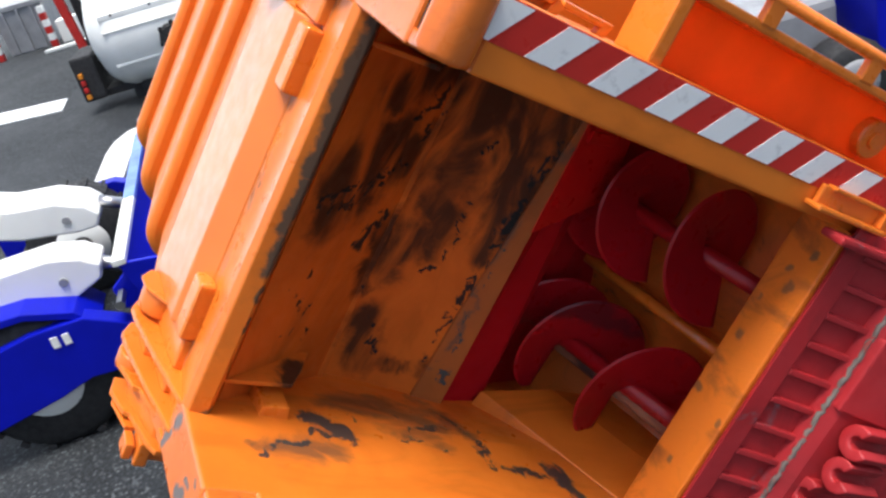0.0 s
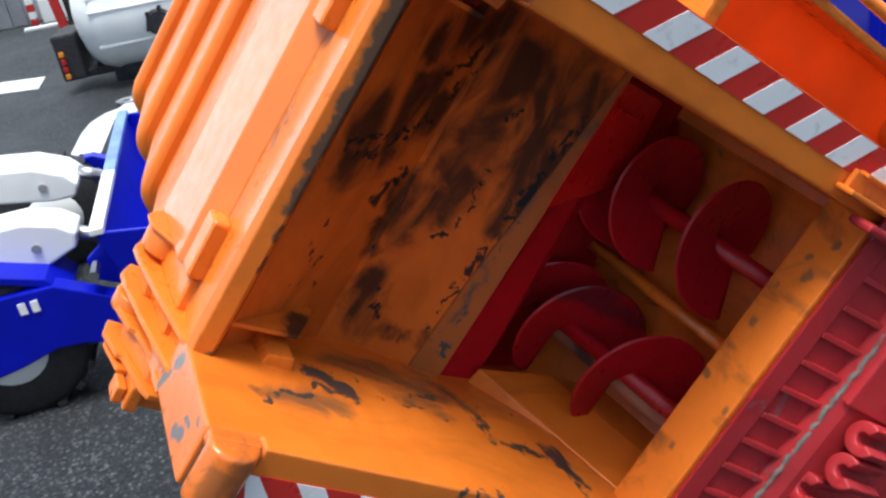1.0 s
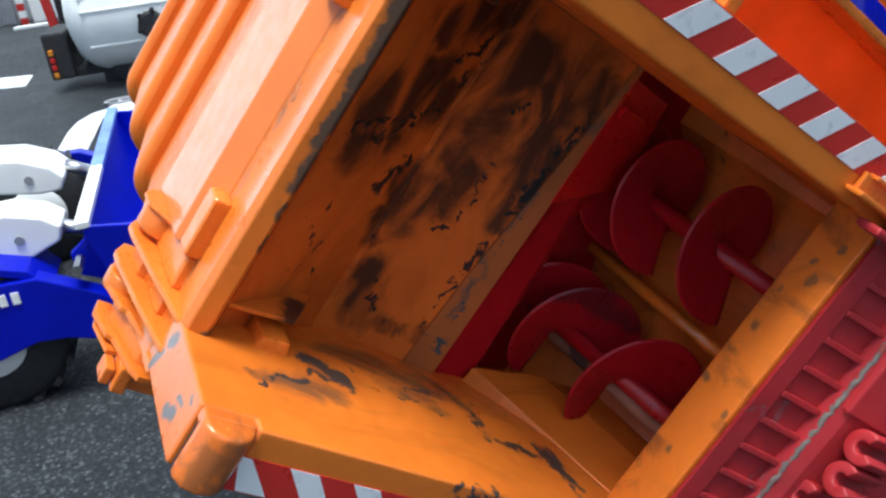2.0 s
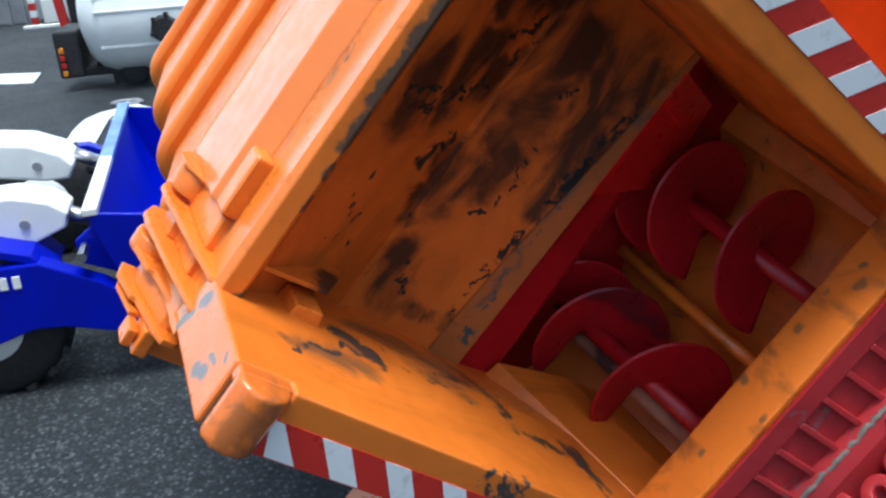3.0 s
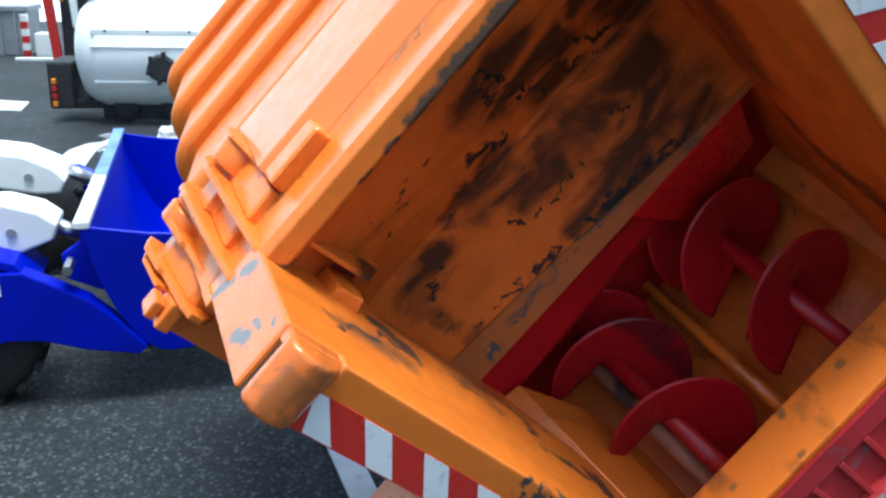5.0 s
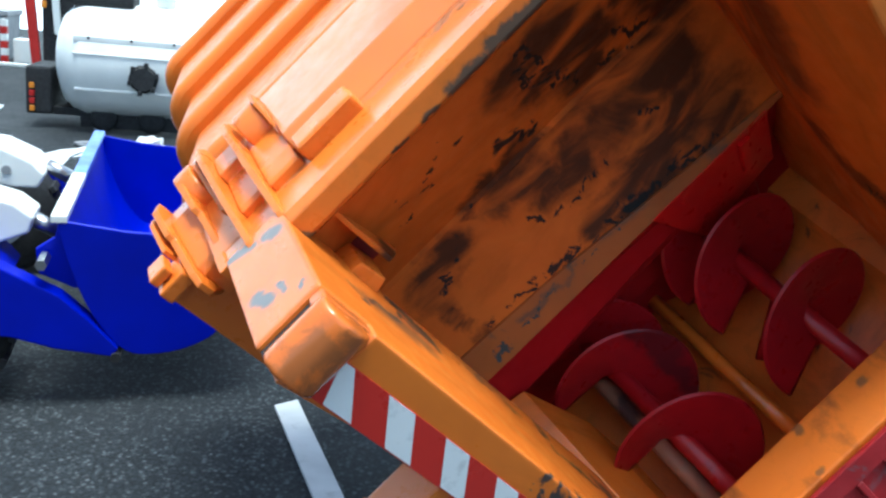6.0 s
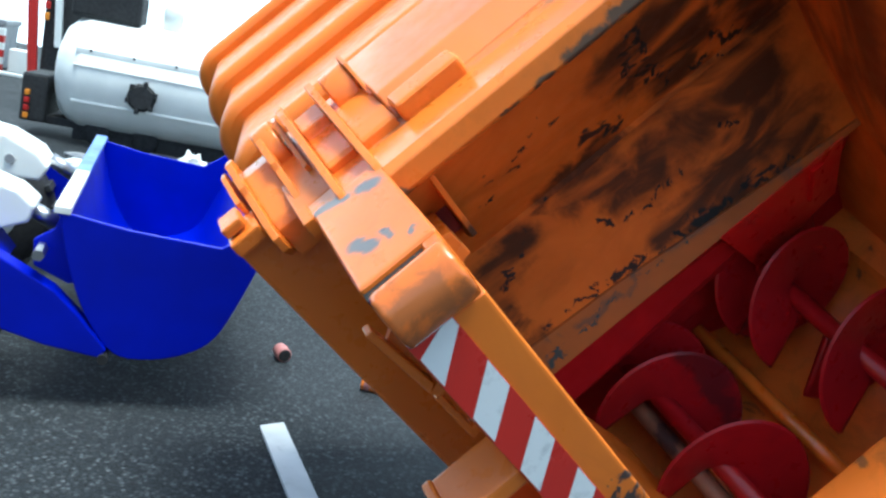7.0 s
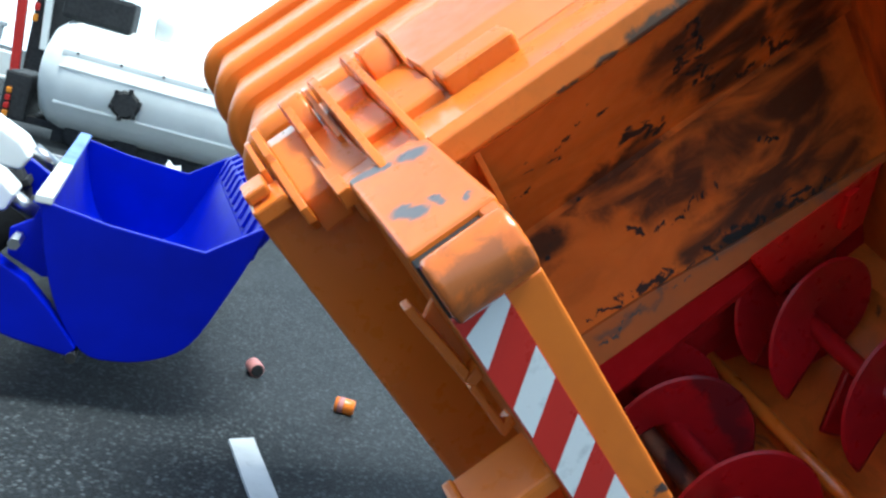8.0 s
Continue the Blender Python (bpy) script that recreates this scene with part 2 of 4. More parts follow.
M_RIM = smeared("crusted_rim_plastic", ORANGE, ORANGE_D, (0, 2), [(52, -4.6, 64, -4.8, 1.6), (67, -4.2, 82, -4.6, 1.9), (86, -3.8, 131, -3.6, 2.5), (-0.4, -3, 1, -5, 1.4), (31, -5.4, 36, -5.4, 0.8), (42, -5.4, 46, -5.2, 0.9)], (0.06, 0.055, 0.04), 0.3, 2.0, 300.0, 0.35, coat=0.5)
M_RIB = plastic("glossy_roof_plastic", ORANGE, ORANGE_D, rough=0.36, coat=0.1, spec=0.4)
M_STRIP = plastic("rubbed_strip_plastic", ORANGE, ORANGE_D, rough=0.36, coat=0.6, spec=0.6)
M_DECK = grimy("grimy_deck_plastic", ORANGE, ORANGE_D, (0, 1), [(0, 17.5, 133, 17.5, 1.6)], [(70, 16, 75, 17, 0.6)], 0.3, (0.2, 0.13, 0.09), PAINT, 0.6, (0.4, 1.0, 1.0), 0.5, 0.5)
M_SILL = smeared("spotted_sill_plastic", ORANGE, ORANGE_D, (0, 1), [(83, -34, 84, -34, 1.4), (59, -30, 59, -31, 1.5), (53, -46, 54, -46, 0.9), (106, -40, 108, -41, 1.3), (120, -43, 121, -43, 1.2), (30, -38, 31, -38, 1.0), (112, -36, 113, -37, 0.9), (98, -33, 99, -33, 0.8)], (0.19, 0.085, 0.035), 0.4, 1.0, 500.0, 0.4, (0.62, 40.0, (1.2, 0.6, 1.0)), 0.8)
M_FIN = smeared("painted_fin_plastic", ORANGE, ORANGE_D, (1, 2), [(5, -33, 15, -38, 5.0)], PAINT, 0.38, 2.0, 260.0, 0.3)
M_FLIGHT = smeared("red_screw_plastic", (0.4, 0.006, 0.013), (0.32, 0.005, 0.01), (0, 1), [(47, 36, 54, 38, 4.0)], (0.05, 0.012, 0.015), 0.3, 4.0, 160.0, 0.4, None, 0.6)
M_TROUGH = plastic("scuffed_trough_plastic", (0.8, 0.2, 0.026), (0.66, 0.15, 0.02), rough=0.36, stain=(0.14, 0.05, 0.02), amount=0.64, scale=55)
M_RED = plastic("red_plastic", (0.4, 0.006, 0.013), (0.32, 0.005, 0.01), rough=0.32)
M_RED_DARK = plastic("dark_red_plastic", (0.3, 0.004, 0.009), (0.22, 0.003, 0.007), rough=0.4)
M_RED_WALL = plastic("red_wall_plastic", (0.46, 0.006, 0.012), (0.38, 0.005, 0.01), rough=0.55, spec=0.15)
M_RED_DUSTY = plastic("red_plastic_dusty", (0.42, 0.018, 0.022), (0.33, 0.016, 0.02), rough=0.5, stain=(0.2, 0.09, 0.095), amount=0.64, scale=40)
M_CRUST = plastic("dried_grey_crust", (0.2, 0.17, 0.14), (0.15, 0.11, 0.1), rough=0.9, stain=(0.3, 0.05, 0.04), amount=0.6, scale=120, relief=0.6)
M_TAPE_RED = plastic("red_reflective_foil", (0.62, 0.03, 0.02), (0.5, 0.025, 0.018), rough=0.3)
M_TAPE_WHITE = plastic("white_reflective_foil", (0.88, 0.89, 0.86), (0.8, 0.81, 0.78), rough=0.32, stain=(0.45, 0.45, 0.43), amount=0.7, scale=220, distort=0.2)
M_BLUE = plastic("blue_plastic", (0.001, 0.006, 0.42), (0.001, 0.005, 0.34), rough=0.42, relief=0, spec=0.25)
M_BLUE_EDGE = plastic("scuffed_blue_plastic", (0.16, 0.28, 0.62), (0.1, 0.18, 0.5), rough=0.45)
M_WHITE = plastic("white_plastic", (0.84, 0.86, 0.82), (0.78, 0.8, 0.76), rough=0.35, relief=0)
M_BLACK = plastic("black_rubber", (0.02, 0.021, 0.022), (0.012, 0.012, 0.013), rough=0.7)
M_GREY = plastic("grey_plastic", (0.3, 0.31, 0.32), (0.22, 0.23, 0.24), rough=0.45)
M_LAMP_RED = plastic("signal_red_plastic", (0.5, 0.02, 0.015), (0.4, 0.015, 0.012), rough=0.3)
def see_through(name, col, share):
    """Thin plastic that lets the light behind it glow through."""
    m, nt, b = mat_base(name, 0.35)
    tint = ramp(nt, noise_node(nt, 60.0, 4.0).outputs["Fac"], ((0.3, tuple(0.85 * x for x in col)), (0.7, col)))
    nt.links.new(tint.outputs["Color"], b.inputs["Base Color"])
    tr = nt.nodes.new("ShaderNodeBsdfTranslucent")
    nt.links.new(tint.outputs["Color"], tr.inputs["Color"])
    mix = nt.nodes.new("ShaderNodeMixShader")
    mix.inputs[0].default_value = share
    nt.links.new(b.outputs[0], mix.inputs[1])
    nt.links.new(tr.outputs[0], mix.inputs[2])
    nt.links.new(mix.outputs[0], nt.nodes["Material Output"].inputs["Surface"])
    return m


M_ORANGE_THIN = see_through("thin_orange_plastic", (0.95, 0.28, 0.05), 0.8)
M_AMBER = plastic("amber_plastic", (0.75, 0.28, 0.02), (0.65, 0.22, 0.02), rough=0.25)
M_PINKISH = plastic("pink_paint", (0.5, 0.2, 0.19), (0.45, 0.18, 0.16), rough=0.45)
# backdrop glow, added to whiten the distance and light the ribs
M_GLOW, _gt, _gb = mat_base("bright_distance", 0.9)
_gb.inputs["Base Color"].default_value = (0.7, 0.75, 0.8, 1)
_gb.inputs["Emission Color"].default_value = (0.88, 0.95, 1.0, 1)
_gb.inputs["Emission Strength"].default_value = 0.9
# lighter red that holds the light on part of the red wall
M_RED_LIT = plastic("lit_red_plastic", (0.66, 0.01, 0.012), (0.58, 0.008, 0.01), rough=0.3)
M_TAN = plastic("bare_tan_plastic", (0.55, 0.27, 0.15), (0.42, 0.2, 0.12), rough=0.5, stain=(0.1, 0.06, 0.05), amount=0.62)
M_STEEL = mat_base("steel", 0.3, 1.0)[0]
M_STEEL.node_tree.nodes["Principled BSDF"].inputs["Base Color"].default_value = (0.5, 0.5, 0.5, 1)


def asphalt():
    m, nt, b = mat_base("asphalt", 0.7)
    grain = noise_node(nt, 420.0, 6.0, 0.75)
    patch = noise_node(nt, 1.6, 5.0, 0.6, 0.5)
    tc = nt.nodes.new("ShaderNodeTexCoord")
    stones = nt.nodes.new("ShaderNodeTexVoronoi")
    stones.inputs["Scale"].default_value = 330.0
    nt.links.new(tc.outputs["Object"], stones.inputs["Vector"])
    tone = ramp(nt, stones.outputs["Color"], ((0.1, (0.008, 0.0095, 0.011)), (0.6, (0.028, 0.034, 0.038)), (0.95, (0.13, 0.142, 0.15))))
    gap = ramp(nt, stones.outputs["Distance"], ((0.3, (0, 0, 0)), (0.75, (0.8,) * 3)))
    c = mixc(nt, gap.outputs["Color"], tone.outputs["Color"], (0.008, 0.009, 0.01))
    c = mixc(nt, ramp(nt, grain.outputs["Fac"], ((0.45, (0, 0, 0)), (0.72, (0.6,) * 3))).outputs["Color"], c, (0.042, 0.05, 0.055))
    c = mixc(nt, ramp(nt, patch.outputs["Fac"], ((0.4, (0, 0, 0)), (0.6, (0.45,) * 3))).outputs["Color"], c, (0.009, 0.011, 0.0135))
    chips = nt.nodes.new("ShaderNodeTexVoronoi")
    chips.inputs["Scale"].default_value = 120.0
    nt.links.new(tc.outputs["Object"], chips.inputs["Vector"])
    spot = ramp(nt, chips.outputs["Distance"], ((0.06, (1, 1, 1)), (0.16, (0, 0, 0))))
    pick = ramp(nt, chips.outputs["Color"], ((0.6, (0, 0, 0)), (0.7, (1, 1, 1))))
    mul = nt.nodes.new("ShaderNodeMath")
    mul.operation = "MULTIPLY"
    nt.links.new(spot.outputs["Color"], mul.inputs[0])
    nt.links.new(pick.outputs["Color"], mul.inputs[1])
    c = mixc(nt, mul.outputs["Value"], c, (0.11, 0.12, 0.12))
    nt.links.new(c, b.inputs["Base Color"])
    nt.links.new(ramp(nt, patch.outputs["Fac"], ((0.4, (0.9,) * 3), (0.62, (0.6,) * 3))).outputs["Color"], b.inputs["Roughness"])
    b.inputs["Specular IOR Level"].default_value = 0.3
    bump(nt, b, grain.outputs["Fac"], 0.6, 0.0015)
    return m


M_ASPHALT = asphalt()
M_PAINT = plastic("road_marking", (0.72, 0.74, 0.74), (0.55, 0.57, 0.57), rough=0.6, stain=(0.2, 0.21, 0.21), amount=0.68, scale=45)


# ---- building helpers ----
def part(name, bm, material, parent=None, label="", smooth=False):
    me = bpy.data.meshes.new(name)
    bmesh.ops.recalc_face_normals(bm, faces=bm.faces)
    if smooth:
        for f in bm.faces:
            f.smooth = True
    bm.to_mesh(me)
    bm.free()
    me.materials.append(material)
    ob = new(name, me)
    if parent:
        ob.parent = parent
    if label:
        tagged(ob, label)
    return ob


def soften(bm, width, seg=2, angle=25):
    edges = [e for e in bm.edges if len(e.link_faces) == 2 and e.calc_face_angle(0) > radians(angle)]
    bmesh.ops.bevel(bm, geom=edges, offset=width, segments=seg, profile=0.6, affect="EDGES", clamp_overlap=True)
    return bm


def box(x0, x1, y0, y1, z0, z1, r=0.0, k=1.0, seg=2):
    bm = bmesh.new()
    bmesh.ops.create_cube(bm, size=1)
    for v in bm.verts:
        v.co = Vector((x0 if v.co.x < 0 else x1, y0 if v.co.y < 0 else y1, z0 if v.co.z < 0 else z1)) * k
    return soften(bm, r * k, seg) if r else bm


def prism(profile, axis, lo, hi, r=0.0, k=1.0, seg=2, angle=25):
    """A polygon swept straight along an axis: profile in the two other axes, in their order."""
    bm = bmesh.new()
    rings = []
    for s in (lo, hi):
        ring = []
        for a, b in profile:
            co = [a, b]
            co.insert(axis, s)
            ring.append(bm.verts.new(Vector(co) * k))
        rings.append(ring)
    n = len(profile)
    for i in range(n):
        bm.faces.new((rings[0][i], rings[0][(i + 1) % n], rings[1][(i + 1) % n], rings[1][i]))
    bm.faces.new(rings[0])
    bm.faces.new(rings[1][::-1])
    bmesh.ops.recalc_face_normals(bm, faces=bm.faces)
    return soften(bm, r * k, seg, angle) if r else bm


def tube(points, radius, k=1.0, n=10):
    """A round bar along a chain of points."""
    bm = bmesh.new()
    pts = [Vector(p) * k for p in points]
    rings = []
    for i, p in enumerate(pts):
        d = (pts[min(i + 1, len(pts) - 1)] - pts[max(i - 1, 0)]).normalized()
        u = d.orthogonal().normalized() if not rings else (u - d * u.dot(d)).normalized()
        w = d.cross(u)
        rings.append([bm.verts.new(p + (u * math.cos(a) + w * math.sin(a)) * radius * k) for a in (2 * math.pi * j / n for j in range(n))])
    for a, b in zip(rings, rings[1:]):
        for j in range(n):
            bm.faces.new((a[j], a[(j + 1) % n], b[(j + 1) % n], b[j]))
    bm.faces.new(rings[0][::-1])
    bm.faces.new(rings[-1])
    return bm


def lathe(profile, axis_co, axis=0, n=28, k=1.0):
    """A turned body: profile of (along, radius) about an axis through axis_co."""
    bm = bmesh.new()
    rings = []
    o = Vector(axis_co)
    for s, r in profile:
        ring = []
        for j in range(n):
            a = 2 * math.pi * j / n
            co = [r * math.cos(a), r * math.sin(a)]
            co.insert(axis, s)
            ring.append(bm.verts.new((o + Vector(co)) * k))
        rings.append(ring)
    for a, b in zip(rings, rings[1:]):
        for j in range(n):
            bm.faces.new((a[j], a[(j + 1) % n], b[(j + 1) % n], b[j]))
    bm.faces.new(rings[0][::-1])
    bm.faces.new(rings[-1])
    return bm


MM = 0.001


def flipped(bm, on, width=133.0):
    """Mirrors a piece to the truck's other side."""
    if on:
        for v in bm.verts:
            v.co.x = width * MM - v.co.x
        bmesh.ops.reverse_faces(bm, faces=bm.faces)
    return bm


def thing(name, matrix, label, category, group="", kind=""):
    e = new(name)
    e.matrix_world = matrix
    e.empty_display_size = 0.02
    return tagged(e, label, category, group, kind)


# ---- ground ----
def ground():
    bm = bmesh.new()
    bmesh.ops.create_grid(bm, x_segments=1, y_segments=1, size=60)
    ob = part("ground", bm, M_ASPHALT)
    return tagged(ob, "dark grey fine asphalt with pale stone chips", "ground", kind="structure")


ground()


def marking(name, pts, label):
    bm = prism(pts, 2, 0.0005, 0.003)
    return tagged(part(name, bm, M_PAINT), label, "road marking", "road markings", "structure")


marking("lane_line", [(-0.099, 0.716), (-0.08, 0.728), (-0.02, 0.46), (-0.039, 0.452)], "white painted lane line on asphalt")
marking("lane_dash", [(-0.78, 2.17), (-0.8, 2.3), (-1.5, 2.5), (-1.5, 2.36)], "white painted lane dash on asphalt")


def turn_arrow():
    bm = bmesh.new()
    arc = [(-0.50, 1.2), (-0.515, 1.5), (-0.53, 1.66), (-0.533, 1.73), (-0.522, 1.778), (-0.505, 1.792)]
    half = [0.027, 0.027, 0.027, 0.024, 0.02, 0.018]
    left, right = [], []
    for i, (p, h) in enumerate(zip(arc, half)):
        a, b = Vector(arc[max(i - 1, 0)]), Vector(arc[min(i + 1, len(arc) - 1)])
        d = (b - a).normalized()
        nrm = Vector((-d.y, d.x)) * h
        left.append(Vector(p) + nrm)
        right.append(Vector(p) - nrm)
    head = [Vector((-0.505, 1.87)), Vector((-0.44, 1.79)), Vector((-0.505, 1.72))]
    outline = left + head + right[::-1]
    bm.free()
    return marking("turn_arrow", [tuple(p) for p in outline], "white painted right turn arrow on asphalt")


turn_arrow()

# ---- garbage truck, in its own millimetres: x across, y inwards from the mouth, z up its back ----
TRUCK = Matrix(((0.649734, -0.232496, -0.723782, -0.08973), (0.044601, 0.962099, -0.269032, 0.24319), (0.758852, 0.142518, 0.635423, 0.28434), (0, 0, 0, 1)))
truck = thing("garbage_truck", TRUCK, "orange toy garbage truck tilted over, open hopper smeared with dark paint", "toy truck")


WHEEL_DROP = 373.0


def tp(name, bm, material, label="", parent=truck, smooth=False):
    return part(name, bm, material, parent, label, smooth)


def B(x0, x1, y0, y1, z0, z1, r=1.0, seg=2):
    return box(x0, x1, y0, y1, z0, z1, r, MM, seg)


def P(profile, axis, lo, hi, r=0.8, seg=2, angle=25):
    return prism(profile, axis, lo, hi, r, MM, seg, angle)


def side(m):
    """One flank of the hopper mouth: column, lamp, warning foil, hinge fins, ledge and rail."""
    wall_mat = M_WALL_FAR if m else M_WALL_IN
    col = tp("side_column", flipped(P([(3.2, 2.5), (-41.4, 2.5), (-41.4, -13.6), (-46.5, -13.6), (-46.5, -245), (3.2, -245)], 0, -20.5, 0, 1.3, 3), m), wall_mat, "orange side column with grey marks on its head")
    col.data.materials.append(M_HEAD)
    for f in col.data.polygons:
        f.material_index = 1 if f.normal.z > 0.6 else 0
    tp("side_wall", flipped(P([(-15, 2), (-0.4, 2), (-0.8, 8), (-6.2, 36), (-9, 80), (-15, 80)], 2, -245, -6, 0.6), m), wall_mat, "orange inner hopper wall with dark smears, far one browned for shade")
    # rounded lamp housing in front of the column's head
    lamp = [(-44.0, 2.3), (-48, 2.6), (-51.4, 0.6), (-53.2, -3.5), (-52.6, -8), (-50.4, -11.2), (-47, -12.9), (-44.0, -13.2)]
    tp("lamp_housing", flipped(P(lamp, 0, -19.8, -0.6, 1.8, 3), m), M_LAMP, "rounded orange lamp housing, scuffed grey", smooth=True)
    # black strip gives the open gap behind the lamp its shade
    tp("lamp_gap_shade", flipped(B(-20.2, -3.8, -44.4, -40.9, -14, 1.0, 0.4), m), M_BLACK, "black strip for the dark gap behind the lamp housing")
    tp("lamp_collar", flipped(B(-4.8, -0.4, -45.6, -40.6, -13.4, 1.9, 1.2, 3), m), M_LAMP)
    foil = tp("warning_foil", flipped(B(-20.2, -8.8, -46.75, -45.2, -179, -12, 0.05), m), M_TAPE_RED, "red and white diagonal warning foil")
    for i in range(8):
        z, tall, fall = (-4.6 - 20.7 * i, 9.8, 8.2) if m else (-6.6 - 21.3 * i, 9.4, 10.0)
        tp("foil_stripe", flipped(P([(-9, min(z, -12)), (-9, min(z - tall, -12.5)), (-19.8, z - fall - tall), (-19.8, min(z - fall, -12))], 1, -46.95, -46.6, 0.0), m), M_TAPE_WHITE, parent=foil)
    # hinge: two long fins that run down onto the column head, stepped blocks, knuckles
    for x in (-11.8, -0.9):
        tp("hinge_fin", flipped(P([(60, -4), (60, 9), (52, 12.8), (45, 12.4), (22, 8.2), (0, 3.3), (-2, 2.2), (2, 0), (22, -4)], 0, x - 1.1, x + 1.1, 0.45), m), M_ORANGE)
    tp("hinge_fin", flipped(P([(56, 0), (56, 10), (50, 11), (26, 4), (26, 0)], 0, -15.6, -14.2, 0.3), m), M_ORANGE)
    tp("hinge_block", flipped(P([(50, -4), (50, 7.5), (39, 7), (38, 4), (19, 3.4), (17.5, 2.6), (17.5, -4)], 0, -10.6, -2.1, 0.5), m), M_ORANGE)
    tp("hinge_block", flipped(P([(48, -6), (48, 3), (24, 1.8), (12, 0.8), (11, 0), (11, -6)], 0, -24.2, -13.0, 0.5), m), M_ORANGE)
    tp("hinge_block", flipped(P([(48, -4), (48, 5), (24, 4.2), (17, 3.6), (16, 3.0), (15.5, -2)], 0, 0.3, 11.3, 0.5), m), M_ORANGE)
    tp("hinge_block", flipped(P([(12, -4), (12, 1.5), (4, 0.8), (4, -4)], 0, -24.0, -20.7, 0.4), m), M_ORANGE)
    for x0, x1 in ((-23.0, -16.4), (2.2, 10.4)):
        kn = [(50 + 8.5 * math.cos(a), 3.5 + 8.5 * math.sin(a)) for a in (math.pi * j / 10 for j in range(11))] + [(41.5, -3), (58.5, -3)]
        tp("hinge_knuckle", flipped(P(kn, 0, x0, x1, 0.7, 2, 50), m), M_ORANGE, smooth=True)
    tp("knuckle_cheek", flipped(P([(60, -2), (60, 9), (54, 13), (46, 12.4), (38, 6), (34, 5), (34, -2)], 0, 10.6, 11.8, 0.3), m), M_ORANGE)
    # outer arm: sloping panel between two raised cheeks
    tp("arm_panel", flipped(P([(52, -10), (52, 4.5), (42, 6), (21, -0.6), (19.5, -3), (19.5, -13), (30, -13)], 0, -31.4, -22.6, 0.6), m), M_ORANGE)
    for x in (-32.4, -21.6):
        tp("arm_cheek", flipped(P([(54, -8), (54, 9), (46, 11), (34, 7.5), (33, 5.4), (17, 0.8), (13.5, -1.5), (13.5, -6), (22, -12)], 0, x - 1.1, x + 1.1, 0.4), m), M_ORANGE)
    tp("arm_flap", flipped(P([(50, -6), (50, 8.2), (44, 9.6), (30, 6.2), (30, -2)], 0, -36.4, -34.9, 0.3), m), M_ORANGE)
    # rear wall of the body beside the column, ledge, flange, handle and rail
    tp("rear_wall", flipped(B(-44, -18, 24, 30, -245, -1.5, 1.4), m), M_ORANGE)
    tp("rear_cap", flipped(B(-43.5, -34, 19.5, 31, -2.5, 2.2, 0.8), m), M_ORANGE)
    tp("rear_cap_lip", flipped(B(-43.0, -36.6, 22, 31, 2.8, 6.0, 0.8), m), M_ORANGE)
    tp("ledge", flipped(B(-41, -20, -45, -28, -66, -61, 1.0), m), M_ORANGE)
    tp("flange", flipped(B(-43, -40, -45, -28, -245, -60, 0.9), m), M_ORANGE)
    tp("recess_panel", flipped(B(-41, -19, -31, -28, -245, -64, 0.6), m), M_ORANGE_THIN)
    boss = tp("bolt_boss", flipped(lathe([(-35, 5.2), (-35, 6.2), (-34.4, 6.8), (-30, 6.8)], (-29, 0, -169), 1, 20, MM), m), M_ORANGE)
    tp("bolt_head", flipped(lathe([(-36.2, 2.4), (-36, 3.0), (-34.8, 3.0)], (-29, 0, -169), 1, 8, MM), m), M_ORANGE, parent=boss)
    # pull handle hung on the column's outer side
    bar = tp("handle", flipped(P([(-26.6, -12), (-24.6, -12), (-22.4, -34), (-24.8, -36)], 1, -33.5, -29.5, 0.5), m), M_ORANGE)
    tp("handle_plate", flipped(P([(-25.5, -20), (-20, -16), (-20, -38), (-23.5, -38)], 1, -29.6, -27.6, 0.4), m), M_ORANGE, parent=bar)
    tp("handle_loop", flipped(P([(-25, -36), (-20.4, -34), (-20.4, -37.5), (-23, -39)], 1, -33, -27, 0.5), m), M_ORANGE, parent=bar)
    tp("handle_loop", flipped(P([(-24.8, -38), (-23, -38), (-22.6, -54), (-24.6, -55)], 1, -33, -29.5, 0.5), m), M_ORANGE, parent=bar)
    tp("handle_loop", flipped(P([(-24.6, -52.5), (-20.4, -51), (-20.4, -54), (-24.4, -55.5)], 1, -33, -29.5, 0.5), m), M_ORANGE, parent=bar)
    tp("rail", flipped(tube([(-50, -44, -66), (-50, -44, -240)], 1.9, MM), m), M_ORANGE, smooth=True)
    for z in (-92, -138, -190):
        tp("rail_post", flipped(B(-50, -42, -45.5, -42.5, z - 3, z + 3, 0.6), m), M_ORANGE)
    # gusset along the hopper's bottom edge, side fin and small box under the rim
    if not m:
        gusset = P([(-9, -153), (0.6, -155), (8, -190), (9, -236), (-9, -236)], 1, -29, 38, 0.6)
        for v in gusset.verts:
            v.co.z += 0.56 * v.co.y
        tp("gusset", gusset, wall_mat)
    tp("packer_fin", flipped(P([(0.5, -8), (4, -33), (16, -40), (27, -45), (27, -41), (2, -9)], 0, 7.6, 9.2, 0.3), m), M_FIN)
    tp("fin_stop", flipped(P([(-3, -22), (3.6, -23), (4.4, -32), (-3, -34)], 1, -3, 11, 0.5), m), M_ORANGE)
    # dark red panel added to make the hollow beside the fin dark
    tp("dark_hollow_panel", flipped(B(-5, 7.5, 13, 15, -34, -8, 0.3), m), M_RED_DARK)


for mirrored in (False, True):
    side(mirrored)

